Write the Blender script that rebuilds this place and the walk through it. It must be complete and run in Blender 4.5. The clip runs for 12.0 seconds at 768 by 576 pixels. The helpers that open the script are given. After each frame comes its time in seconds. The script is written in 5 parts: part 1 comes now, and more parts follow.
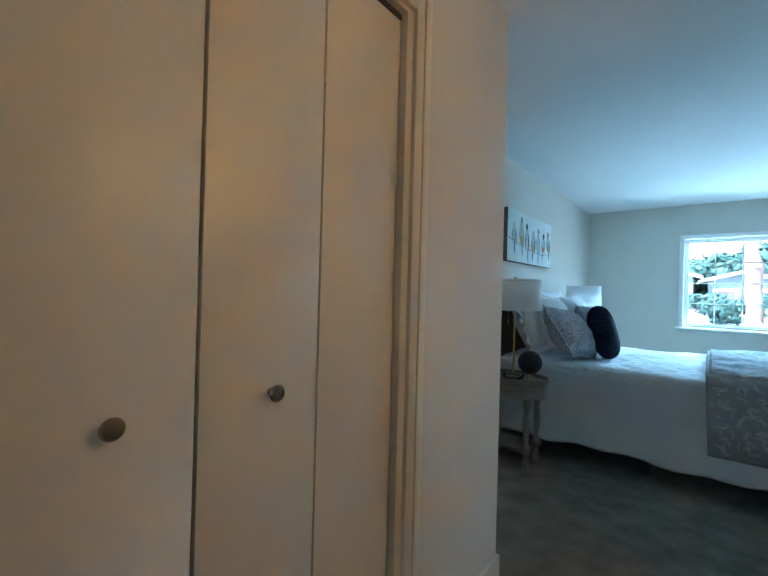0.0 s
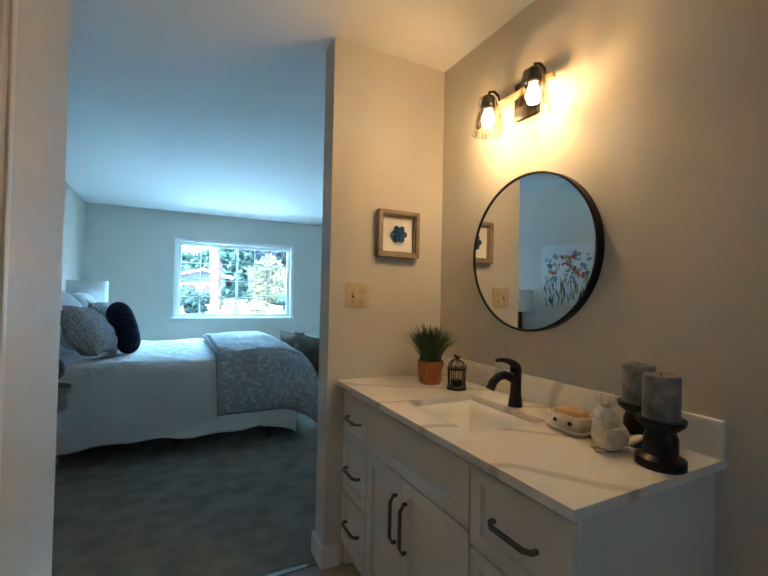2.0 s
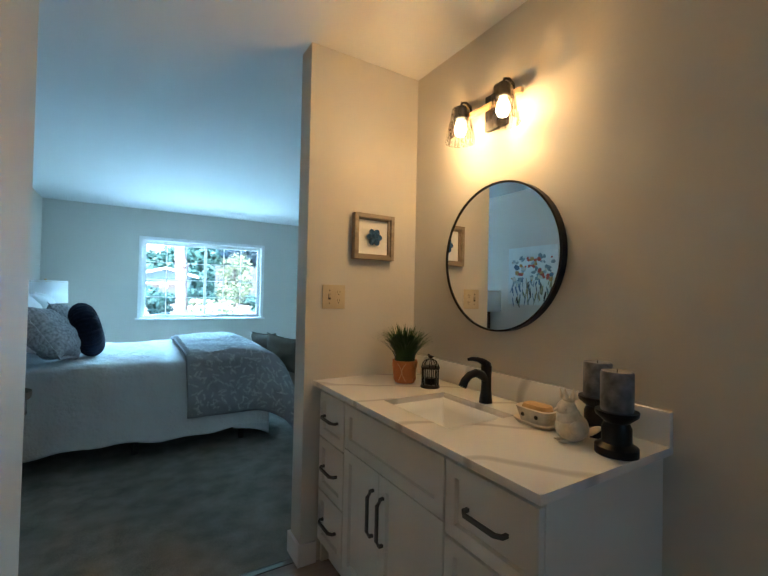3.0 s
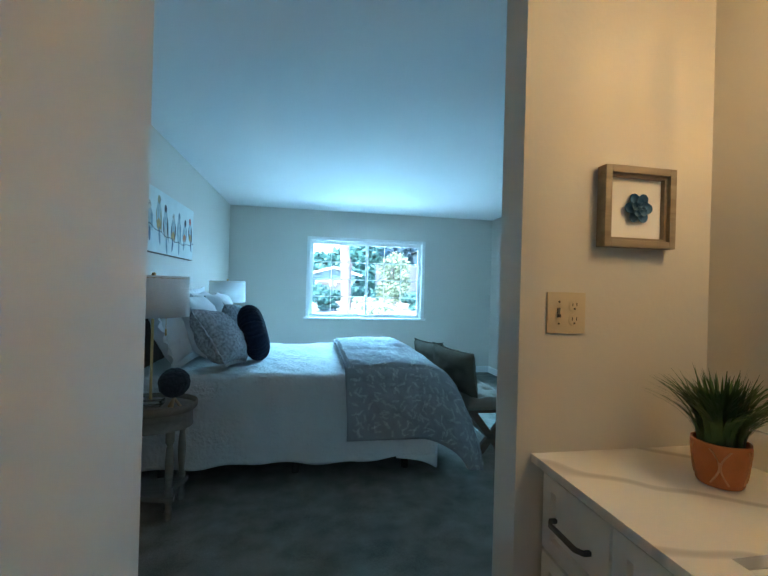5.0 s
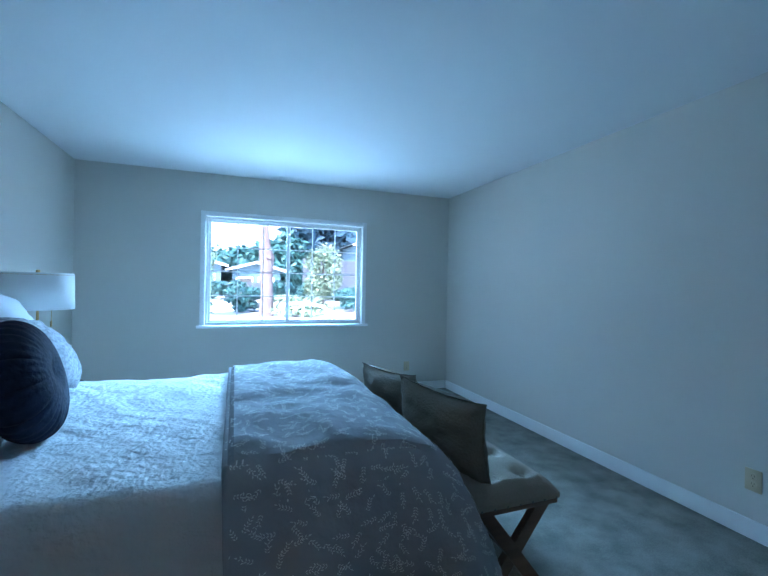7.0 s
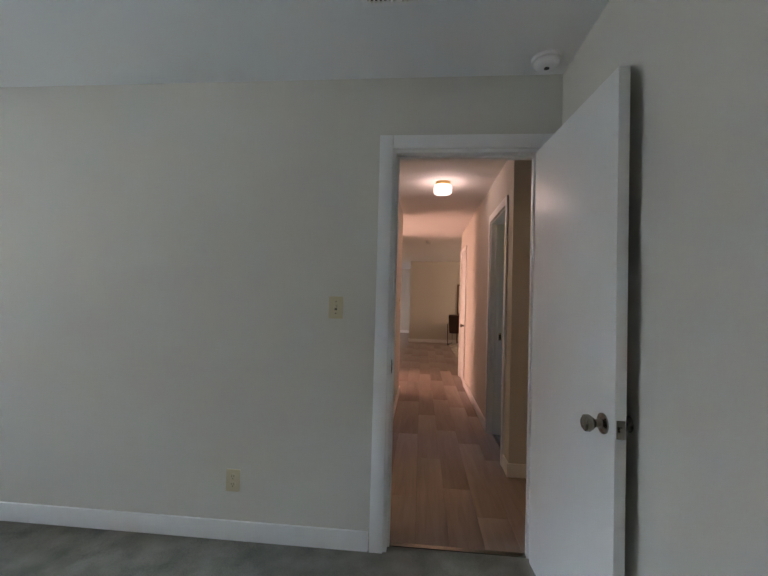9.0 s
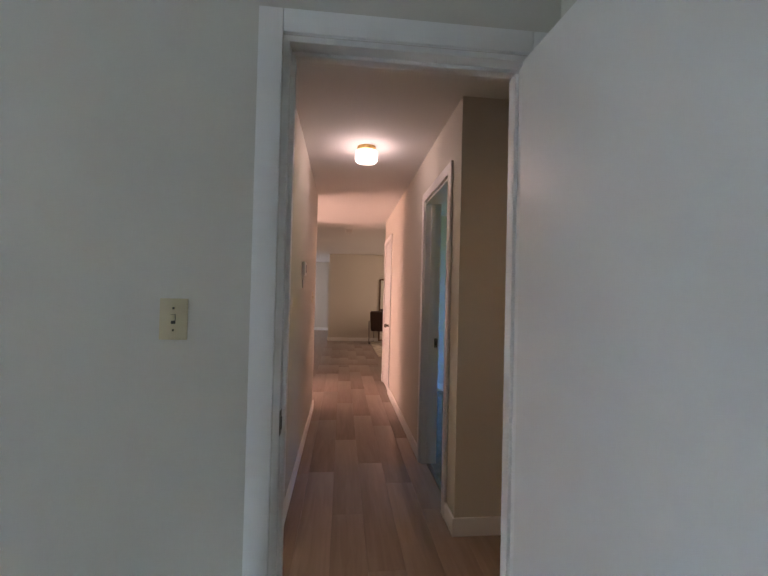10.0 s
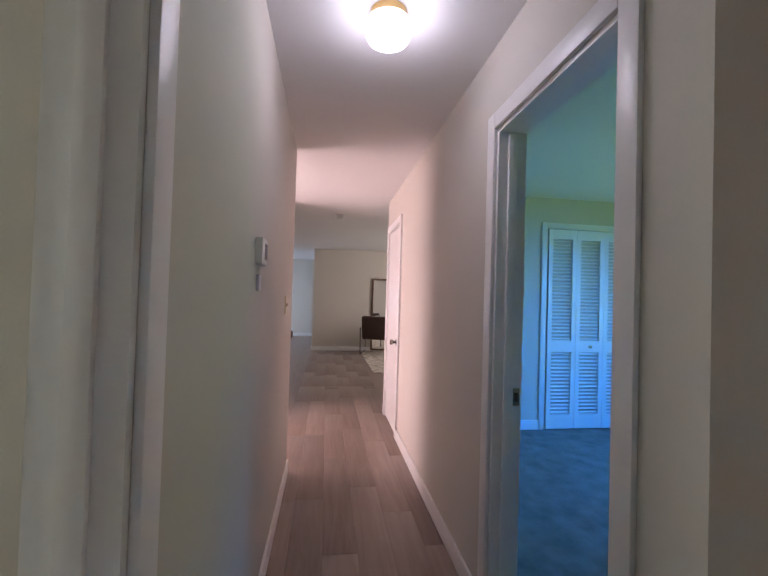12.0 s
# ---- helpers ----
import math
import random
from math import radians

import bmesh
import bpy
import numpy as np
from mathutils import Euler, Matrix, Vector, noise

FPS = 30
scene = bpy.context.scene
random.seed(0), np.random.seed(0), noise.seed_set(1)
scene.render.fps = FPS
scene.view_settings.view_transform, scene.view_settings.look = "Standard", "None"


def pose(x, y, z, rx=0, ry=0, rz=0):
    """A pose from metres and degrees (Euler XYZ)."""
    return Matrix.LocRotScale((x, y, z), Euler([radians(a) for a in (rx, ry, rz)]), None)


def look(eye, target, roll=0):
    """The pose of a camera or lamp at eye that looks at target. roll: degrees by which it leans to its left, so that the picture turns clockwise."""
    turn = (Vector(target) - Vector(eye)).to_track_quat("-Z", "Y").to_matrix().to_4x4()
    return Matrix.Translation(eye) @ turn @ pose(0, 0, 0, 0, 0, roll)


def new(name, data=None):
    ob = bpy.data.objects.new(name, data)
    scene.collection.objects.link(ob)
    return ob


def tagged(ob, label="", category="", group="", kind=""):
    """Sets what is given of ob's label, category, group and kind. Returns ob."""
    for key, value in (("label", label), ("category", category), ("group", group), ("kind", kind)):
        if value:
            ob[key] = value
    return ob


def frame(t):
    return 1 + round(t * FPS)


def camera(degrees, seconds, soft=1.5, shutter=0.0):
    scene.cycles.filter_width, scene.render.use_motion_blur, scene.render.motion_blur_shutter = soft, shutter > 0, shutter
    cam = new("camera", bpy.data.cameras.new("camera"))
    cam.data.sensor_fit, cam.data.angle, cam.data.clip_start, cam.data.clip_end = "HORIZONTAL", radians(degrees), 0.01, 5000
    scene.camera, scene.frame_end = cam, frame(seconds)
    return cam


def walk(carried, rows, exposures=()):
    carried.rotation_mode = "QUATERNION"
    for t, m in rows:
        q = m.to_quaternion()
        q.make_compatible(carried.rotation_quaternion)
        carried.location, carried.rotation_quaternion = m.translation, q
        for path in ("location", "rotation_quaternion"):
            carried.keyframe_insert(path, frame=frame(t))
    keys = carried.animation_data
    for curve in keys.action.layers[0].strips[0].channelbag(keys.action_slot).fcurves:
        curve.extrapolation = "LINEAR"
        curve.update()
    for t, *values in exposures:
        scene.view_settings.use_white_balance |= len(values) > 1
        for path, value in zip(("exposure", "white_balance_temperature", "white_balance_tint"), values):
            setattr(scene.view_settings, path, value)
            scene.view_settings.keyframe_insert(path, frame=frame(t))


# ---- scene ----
cam = camera(86.9, 12.0)
PATH = [
    (0, (0.78, 0.375, 1.21), (-0.477, 1.931, 1.218), 1.5),
    (0.5, (0.702, 0.369, 1.222), (0.195, 2.304, 1.240), 1.6),
    (1, (0.561, 0.238, 1.197), (0.83, 2.219, 1.228), 1.3),
    (1.5, (0.5, 0.172, 1.203), (1.183, 2.052, 1.236), 1.3),
    (2, (0.463, 0.129, 1.226), (1.381, 1.905, 1.26), 1.2),
    (2.5, (0.42, 0.103, 1.228), (1.46, 1.811, 1.266), 1.3),
    (2.7, (0.404, 0.097, 1.23), (1.461, 1.794, 1.266), 1.2),
    (4.3, (0.542, 0.357, 1.256), (1.243, 2.23, 1.274), 1.5),
    (4.5, (0.535, 0.483, 1.256), (1.132, 2.391, 1.27), 1.5),
    (5, (0.524, 0.846, 1.275), (0.877, 2.814, 1.278), 1.6),
    (5.5, (0.572, 1.259, 1.278), (0.775, 3.249, 1.276), 1.4),
    (6, (0.624, 1.633, 1.293), (0.781, 3.626, 1.284), 1.2),
    (6.5, (0.688, 1.989, 1.282), (0.977, 3.968, 1.271), 1.0),
    (7, (0.787, 2.316, 1.265), (1.478, 4.193, 1.259), 1.1),
    (7.5, (0.822, 2.525, 1.287), (2.083, 4.078, 1.289), 1.4),
    (7.7, (0.822, 2.584, 1.29), (2.301, 3.93, 1.298), 1.6),
    (9.3, (1.501, 2.669, 1.262), (3.5, 2.704, 1.312), 1.5),
    (9.5, (1.68, 2.674, 1.271), (3.679, 2.632, 1.316), 1.5),
    (10, (2.148, 2.639, 1.292), (4.137, 2.435, 1.327), 1.4),
    (10.5, (2.624, 2.605, 1.308), (4.599, 2.291, 1.337), 1.4),
    (11, (3.055, 2.572, 1.329), (5.018, 2.188, 1.356), 1.2),
    (11.5, (3.418, 2.524, 1.334), (5.372, 2.098, 1.371), 1.3),
    (12, (3.678, 2.683, 1.325), (5.658, 2.406, 1.365), 1.7),
]

# exposure and white balance: the warm-lit dressing area, the blue daylight room, the neutral hall
EXPO = [
    (0.0, 3.8, 5600, 8), (1.0, 3.7, 5600, 8), (2.2, 3.9, 5600, 7), (4.5, 3.75, 5500, 4), (5.5, 3.8, 5000, 1), (6.5, 3.6, 5000, 10), (7.5, 3.2, 5700, 19),
    (7.7, 3.2, 6200, 20), (9.3, 3.5, 8600, 36), (10.5, 3.65, 7400, 31), (12.0, 3.9, 5800, 21),
]
walk(cam, [(t, look(eye, target, roll)) for t, eye, target, roll in PATH], EXPO)

# ---- world and light ----
world = bpy.data.worlds.new("sky")
scene.world = world
world.use_nodes = True
sky = world.node_tree.nodes.new("ShaderNodeTexSky")
sky.sky_type = "NISHITA"
sky.sun_disc = False
sky.sun_elevation = radians(48)
sky.sun_rotation = radians(215)
world.node_tree.nodes["Background"].inputs[1].default_value = 0.15
world.node_tree.links.new(sky.outputs[0], world.node_tree.nodes["Background"].inputs[0])


DIM = 0.45          # all indoor light against the sunlit garden


def lamp(name, kind, m, watts, colour, size=0.1, size_y=None, spread=180):
    data = bpy.data.lights.new(name, kind)
    data.energy, data.color = watts * DIM, colour
    if kind == "AREA":
        data.shape, data.size, data.size_y = "RECTANGLE", size, size_y or size
        data.spread = radians(spread)
    elif kind == "POINT":
        data.shadow_soft_size = size
    ob = new(name, data)
    ob.matrix_world = m
    return ob


sun = bpy.data.lights.new("sun", "SUN")
sun.energy, sun.angle, sun.color = 2.0, radians(0.5), (1.0, 0.95, 0.87)
sun_ob = new("sun", sun)
sun_ob.matrix_world = look((0, 0, 30), (0 + 9, 0 + 13, 12))
DAY = (0.41, 0.76, 1.0)
WARM = (1.0, 0.445, 0.075)
# sky light of the bedroom window, from above and from the bright ground below the sill
lamp("window_skylight", "AREA", look((2.5, 11.6, 4.2), (1.2, 5.0, 0.9)), 800, DAY, 5.0, 2.0)
lamp("window_groundlight", "AREA", look((1.34, 9.8, 0.02), (1.34, 5.0, 1.7)), 42, DAY, 4.5, 0.75)
# daylight of the side bedroom, from an unseen window assumed behind the doorway wall
lamp("side_room_daylight", "AREA", look((5.6, -1.3, 1.8), (6.9, 0.5, 0.0)), 6.0, (0.045, 0.30, 1.0), 1.4, 0.9, 95)
# green fill lamp added to tint the upper walls and ceiling, no source built
lamp("side_room_green_fill", "AREA", look((5.6, -1.3, 1.1), (6.8, 1.2, 2.5)), 1.3, (0.55, 1.0, 0.22), 1.4, 0.6, 120)
# daylight from the end of the dressing area, behind the walker
lamp("dressing_daylight", "AREA", look((1.2, -1.57, 1.5), (1.2, 1.0, 0.6)), 0.5, DAY, 0.6, 1.0)
# sunlit entry beside the hall
lamp("entry_daylight", "AREA", look((7.62, 5.3, 1.0), (7.6, 2.5, 1.3)), 10.5, (1.0, 0.71, 0.64), 1.4, 1.6, 150)
# living room daylight
lamp("living_daylight", "AREA", look((11.2, -0.9, 1.5), (11.4, 3.0, 0.9)), 9, (1.0, 0.88, 0.72), 2.4, 1.6)
lamp("far_room_daylight", "AREA", look((15.0, 5.2, 1.4), (15.0, 3.0, 0.2)), 6, (0.75, 0.88, 1.0), 1.6, 1.2)
# washroom off the hall, dim daylight, and the lamp in the bath
lamp("washroom_daylight", "AREA", look((3.9, 5.6, 1.6), (3.9, 3.2, 1.2)), 2.4, (0.95, 0.95, 0.72), 0.7, 0.7)
lamp("bath_lamp", "POINT", pose(3.4, 0.3, 2.1), 20, (1.0, 0.60, 0.28), 0.06)

# ---- materials ----


def material(name, colour, rough=0.5, metal=0.0, var=0.06, scale=6.0, bump=0.0, bump_scale=60.0, fine=0.0, fine_scale=140.0, spec=0.5, per_object=0.0):
    """Principled surface with colour variation at two scales and a fine bump, in world-sized object space."""
    m = bpy.data.materials.new(name)
    m.use_nodes = True
    nt = m.node_tree
    b = nt.nodes["Principled BSDF"]
    b.inputs["Roughness"].default_value = rough
    b.inputs["Metallic"].default_value = metal
    b.inputs["Specular IOR Level"].default_value = spec
    co = nt.nodes.new("ShaderNodeTexCoord")
    n1 = nt.nodes.new("ShaderNodeTexNoise")
    n1.inputs["Scale"].default_value, n1.inputs["Detail"].default_value = scale, 5
    nt.links.new(co.outputs["Object"], n1.inputs["Vector"])
    fac = n1.outputs[0]
    if fine:
        n2 = nt.nodes.new("ShaderNodeTexNoise")
        n2.inputs["Scale"].default_value, n2.inputs["Detail"].default_value = fine_scale, 3
        nt.links.new(co.outputs["Object"], n2.inputs["Vector"])
        mx = nt.nodes.new("ShaderNodeMix")
        mx.inputs[0].default_value = fine
        nt.links.new(n1.outputs[0], mx.inputs[2])
        nt.links.new(n2.outputs[0], mx.inputs[3])
        fac = mx.outputs[0]
    if per_object:
        oi = nt.nodes.new("ShaderNodeObjectInfo")
        mo = nt.nodes.new("ShaderNodeMix")
        mo.inputs[0].default_value = per_object
        nt.links.new(fac, mo.inputs[2])
        nt.links.new(oi.outputs["Random"], mo.inputs[3])
        fac = mo.outputs[0]
    ramp = nt.nodes.new("ShaderNodeValToRGB")
    ramp.color_ramp.elements[0].position, ramp.color_ramp.elements[1].position = 0.25, 0.75
    ramp.color_ramp.elements[0].color = (*[max(0.0, c * (1 - var)) for c in colour], 1)
    ramp.color_ramp.elements[1].color = (*[min(1.0, c * (1 + var)) for c in colour], 1)
    nt.links.new(fac, ramp.inputs[0])
    nt.links.new(ramp.outputs[0], b.inputs["Base Color"])
    if bump:
        nb = nt.nodes.new("ShaderNodeTexNoise")
        nb.inputs["Scale"].default_value, nb.inputs["Detail"].default_value = bump_scale, 4
        nt.links.new(co.outputs["Object"], nb.inputs["Vector"])
        bp = nt.nodes.new("ShaderNodeBump")
        bp.inputs["Strength"].default_value, bp.inputs["Distance"].default_value = bump, 0.01
        nt.links.new(nb.outputs[0], bp.inputs["Height"])
        nt.links.new(bp.outputs[0], b.inputs["Normal"])
    return m


def glow(name, colour, strength):
    m = bpy.data.materials.new(name)
    m.use_nodes = True
    b = m.node_tree.nodes["Principled BSDF"]
    b.inputs["Base Color"].default_value = (*colour, 1)
    b.inputs["Emission Color"].default_value = (*colour, 1)
    b.inputs["Emission Strength"].default_value = strength
    return m


def glassy(name, tint=(1, 1, 1), rough=0.0, bump=0.0):
    m = bpy.data.materials.new(name)
    m.use_nodes = True
    nt = m.node_tree
    b = nt.nodes["Principled BSDF"]
    b.inputs["Base Color"].default_value = (*tint, 1)
    b.inputs["Transmission Weight"].default_value = 1.0
    b.inputs["Roughness"].default_value = rough
    b.inputs["IOR"].default_value = 1.45
    if bump:
        co = nt.nodes.new("ShaderNodeTexCoord")
        nb = nt.nodes.new("ShaderNodeTexNoise")
        nb.inputs["Scale"].default_value = 45
        nt.links.new(co.outputs["Object"], nb.inputs["Vector"])
        bp = nt.nodes.new("ShaderNodeBump")
        bp.inputs["Strength"].default_value, bp.inputs["Distance"].default_value = bump, 0.01
        nt.links.new(nb.outputs[0], bp.inputs["Height"])
        nt.links.new(bp.outputs[0], b.inputs["Normal"])
    return m


def veined(name, base, vein, rough=0.2):
    """White quartz with soft grey diagonal veins."""
    m = material(name, base, rough, var=0.02)
    nt = m.node_tree
    b = nt.nodes["Principled BSDF"]
    src = b.inputs["Base Color"].links[0].from_socket
    co = nt.nodes.new("ShaderNodeTexCoord")
    mp = nt.nodes.new("ShaderNodeMapping")
    mp.inputs["Rotation"].default_value = (0, 0, radians(-62))
    nt.links.new(co.outputs["Object"], mp.inputs[0])
    wv = nt.nodes.new("ShaderNodeTexWave")
    wv.inputs["Scale"].default_value, wv.inputs["Distortion"].default_value = 1.1, 5.0
    wv.inputs["Detail"].default_value, wv.inputs["Detail Scale"].default_value = 3, 1.2
    nt.links.new(mp.outputs[0], wv.inputs["Vector"])
    rp = nt.nodes.new("ShaderNodeValToRGB")
    rp.color_ramp.elements[0].position, rp.color_ramp.elements[1].position = 0.955, 1.0
    rp.color_ramp.elements[0].color, rp.color_ramp.elements[1].color = (0, 0, 0, 1), (0.5, 0.5, 0.5, 1)
    nt.links.new(wv.outputs[0], rp.inputs[0])
    mx = nt.nodes.new("ShaderNodeMix")
    mx.data_type = "RGBA"
    nt.links.new(rp.outputs[0], mx.inputs[0])
    nt.links.new(src, mx.inputs[6])
    mx.inputs[7].default_value = (*vein, 1)
    nt.links.new(mx.outputs[2], b.inputs["Base Color"])
    return m


def wooden(name, dark, light, rough=0.45, along=(1.2, 14, 14), per_object=0.32):
    """Wood grain stretched along local x, each piece of its own tone."""
    m = bpy.data.materials.new(name)
    m.use_nodes = True
    nt = m.node_tree
    b = nt.nodes["Principled BSDF"]
    b.inputs["Roughness"].default_value = rough
    co = nt.nodes.new("ShaderNodeTexCoord")
    oi = nt.nodes.new("ShaderNodeObjectInfo")
    ad = nt.nodes.new("ShaderNodeVectorMath")
    ad.operation = "MULTIPLY_ADD"
    nt.links.new(oi.outputs["Random"], ad.inputs[0])
    ad.inputs[1].default_value = (7.3, 3.1, 5.7)
    nt.links.new(co.outputs["Object"], ad.inputs[2])
    mp = nt.nodes.new("ShaderNodeMapping")
    mp.inputs["Scale"].default_value = along
    nt.links.new(ad.outputs[0], mp.inputs[0])
    n = nt.nodes.new("ShaderNodeTexNoise")
    n.inputs["Scale"].default_value, n.inputs["Detail"].default_value, n.inputs["Distortion"].default_value = 2.2, 7, 0.6
    nt.links.new(mp.outputs[0], n.inputs["Vector"])
    mo = nt.nodes.new("ShaderNodeMix")
    mo.inputs[0].default_value = per_object
    nt.links.new(n.outputs[0], mo.inputs[2])
    nt.links.new(oi.outputs["Random"], mo.inputs[3])
    rp = nt.nodes.new("ShaderNodeValToRGB")
    rp.color_ramp.elements[0].position, rp.color_ramp.elements[1].position = 0.2, 0.8
    rp.color_ramp.elements[0].color, rp.color_ramp.elements[1].color = (*dark, 1), (*light, 1)
    nt.links.new(mo.outputs[0], rp.inputs[0])
    nt.links.new(rp.outputs[0], b.inputs["Base Color"])
    bp = nt.nodes.new("ShaderNodeBump")
    bp.inputs["Strength"].default_value, bp.inputs["Distance"].default_value = 0.15, 0.004
    nt.links.new(n.outputs[0], bp.inputs["Height"])
    nt.links.new(bp.outputs[0], b.inputs["Normal"])
    return m


def wavy_glass():
    """Thin clear rippled glass, a glossy skin; dark ripples in its tint replace refraction and cast streaks."""
    m = bpy.data.materials.new("wavy_glass")
    m.use_nodes = True
    nt = m.node_tree
    nt.nodes.remove(nt.nodes["Principled BSDF"])
    co = nt.nodes.new("ShaderNodeTexCoord")
    mp = nt.nodes.new("ShaderNodeMapping")
    mp.inputs["Scale"].default_value = (1, 1, 0.13)
    nt.links.new(co.outputs["Object"], mp.inputs[0])
    nz = nt.nodes.new("ShaderNodeTexNoise")
    nz.inputs["Scale"].default_value, nz.inputs["Detail"].default_value, nz.inputs["Distortion"].default_value = 105, 1, 1.2
    nt.links.new(mp.outputs[0], nz.inputs["Vector"])
    rp = nt.nodes.new("ShaderNodeValToRGB")
    rp.color_ramp.elements[0].position, rp.color_ramp.elements[1].position = 0.36, 0.50
    rp.color_ramp.elements[0].color, rp.color_ramp.elements[1].color = (0.42, 0.38, 0.32, 1), (1, 1, 1, 1)
    nt.links.new(nz.outputs[0], rp.inputs[0])
    tr = nt.nodes.new("ShaderNodeBsdfTransparent")
    nt.links.new(rp.outputs[0], tr.inputs[0])
    gl = nt.nodes.new("ShaderNodeBsdfGlossy")
    gl.inputs["Roughness"].default_value = 0.06
    mx = nt.nodes.new("ShaderNodeMixShader")
    mx.inputs[0].default_value = 0.08
    nt.links.new(tr.outputs[0], mx.inputs[1])
    nt.links.new(gl.outputs[0], mx.inputs[2])
    nt.links.new(mx.outputs[0], nt.nodes["Material Output"].inputs["Surface"])
    return m


M_WALL = material("wall_paint", (0.62, 0.585, 0.52), 0.75, var=0.025, scale=1.3, bump=0.07, bump_scale=60, fine=0.3)
M_CEIL = material("ceiling_paint", (0.78, 0.775, 0.76), 0.85, var=0.02, scale=1.0, bump=0.10, bump_scale=40)
M_TRIM = material("white_trim_paint", (0.80, 0.79, 0.77), 0.35, var=0.02, scale=3, bump=0.04, bump_scale=40)
M_DOOR = material("white_door_paint", (0.74, 0.73, 0.70), 0.4, var=0.025, scale=1.5, bump=0.06, bump_scale=35)
M_CLOSET = material("cream_door_paint", (0.70, 0.63, 0.53), 0.30, var=0.03, scale=2, bump=0.08, bump_scale=25)
M_CARPET = material("grey_carpet", (0.25, 0.24, 0.205), 0.97, var=0.55, scale=7, bump=1.0, bump_scale=260, fine=0.42, fine_scale=190, spec=0.1)
M_TILE = material("grey_floor_tile", (0.30, 0.29, 0.28), 0.4, var=0.12, scale=5, per_object=0.3)
M_GROUT = material("dark_joint", (0.12, 0.09, 0.075), 0.9)
M_PLANK = wooden("grey_oak_plank", (0.20, 0.145, 0.118), (0.34, 0.265, 0.225), 0.38)
M_VANITY = material("white_cabinet_paint", (0.78, 0.76, 0.71), 0.35, var=0.02, bump=0.03)
M_QUARTZ = veined("white_quartz", (0.82, 0.80, 0.77), (0.36, 0.34, 0.33))
M_PORC = material("white_porcelain", (0.86, 0.85, 0.82), 0.12, var=0.01)
M_BLACK = material("matt_black_metal", (0.012, 0.012, 0.013), 0.38, metal=0.4, var=0.2)
M_NICKEL = material("brushed_nickel", (0.30, 0.275, 0.24), 0.22, metal=1.0, var=0.1, scale=40)
M_PULL = material("gunmetal_pull", (0.13, 0.125, 0.12), 0.35, metal=0.8, var=0.1)
M_BRASS = material("brass", (0.62, 0.42, 0.18), 0.3, metal=1.0, var=0.1, scale=20)
M_IVORY = material("ivory_plastic", (0.58, 0.48, 0.31), 0.35, var=0.02)
M_SLOT = material("dark_slot", (0.05, 0.04, 0.03), 0.6)
M_MIRROR = material("mirror_glass", (0.9, 0.92, 0.92), 0.01, metal=1.0, var=0.0)
M_GLASS = glassy("clear_glass")
M_WAVY = wavy_glass()
M_BULB = glow("lit_bulb", (1.0, 0.72, 0.38), 12 * DIM)
M_OPAL = glow("lit_opal_glass", (1.0, 0.95, 0.95), 0.75 * DIM)
M_SHEET = material("white_coverlet", (0.64, 0.64, 0.64), 0.9, var=0.05, scale=5, bump=1.0, bump_scale=42, spec=0.15)
M_SKIRT = material("white_bedskirt", (0.60, 0.60, 0.60), 0.9, var=0.04, bump=0.2, bump_scale=40, spec=0.15)
M_DUVET = material("grey_duvet", (0.31, 0.315, 0.325), 0.92, var=0.07, scale=9, bump=0.85, bump_scale=18, fine=0.3, spec=0.15)
M_LEAFPRINT = material("pale_leaf_print", (0.72, 0.72, 0.70), 0.92, var=0.1, spec=0.15)
M_PILLOW = material("white_pillow", (0.78, 0.78, 0.79), 0.9, var=0.03, bump=0.3, bump_scale=14, spec=0.15)
M_GREYPILLOW = material("grey_patterned_pillow", (0.42, 0.43, 0.455), 0.92, var=0.5, scale=60, bump=0.3, bump_scale=16, spec=0.15)
M_NAVY = material("navy_velvet", (0.012, 0.016, 0.035), 0.85, var=0.4, scale=30, bump=0.5, bump_scale=60, spec=0.2)
M_OLIVE = material("olive_linen", (0.15, 0.132, 0.10), 0.95, var=0.14, scale=10, bump=0.4, bump_scale=90, fine=0.5, spec=0.1)
M_BENCH = material("oatmeal_linen", (0.30, 0.26, 0.21), 0.95, var=0.1, bump=0.4, bump_scale=120, fine=0.4, spec=0.1)
M_WALNUT = wooden("brown_wood", (0.07, 0.035, 0.017), (0.17, 0.09, 0.045), 0.45, per_object=0.1)
M_HEAD = wooden("dark_brown_headboard", (0.045, 0.028, 0.018), (0.12, 0.075, 0.045), 0.6, along=(12, 12, 1.4), per_object=0.1)
M_NIGHT = wooden("grey_washed_wood", (0.12, 0.108, 0.09), (0.23, 0.21, 0.18), 0.55, per_object=0.1)
M_SHADE = material("white_linen_shade", (0.80, 0.79, 0.78), 0.9, var=0.03, bump=0.15, bump_scale=200, spec=0.1)
M_BALL = material("dark_blue_ball", (0.010, 0.011, 0.018), 0.7, var=0.5, scale=40, bump=1.0, bump_scale=55)
M_PALEWOOD = wooden("pale_wood", (0.40, 0.26, 0.14), (0.58, 0.42, 0.26), 0.5, per_object=0.1)
M_TERRA = material("terracotta", (0.55, 0.19, 0.055), 0.7, var=0.12, scale=20, bump=0.1)
M_TERRALINE = material("pale_terracotta_line", (0.66, 0.34, 0.16), 0.8)
M_GRASS = material("plastic_grass", (0.035, 0.085, 0.02), 0.5, var=0.5, scale=14)
M_CANDLE = material("grey_wax", (0.20, 0.20, 0.215), 0.6, var=0.55, scale=28, bump=0.2)
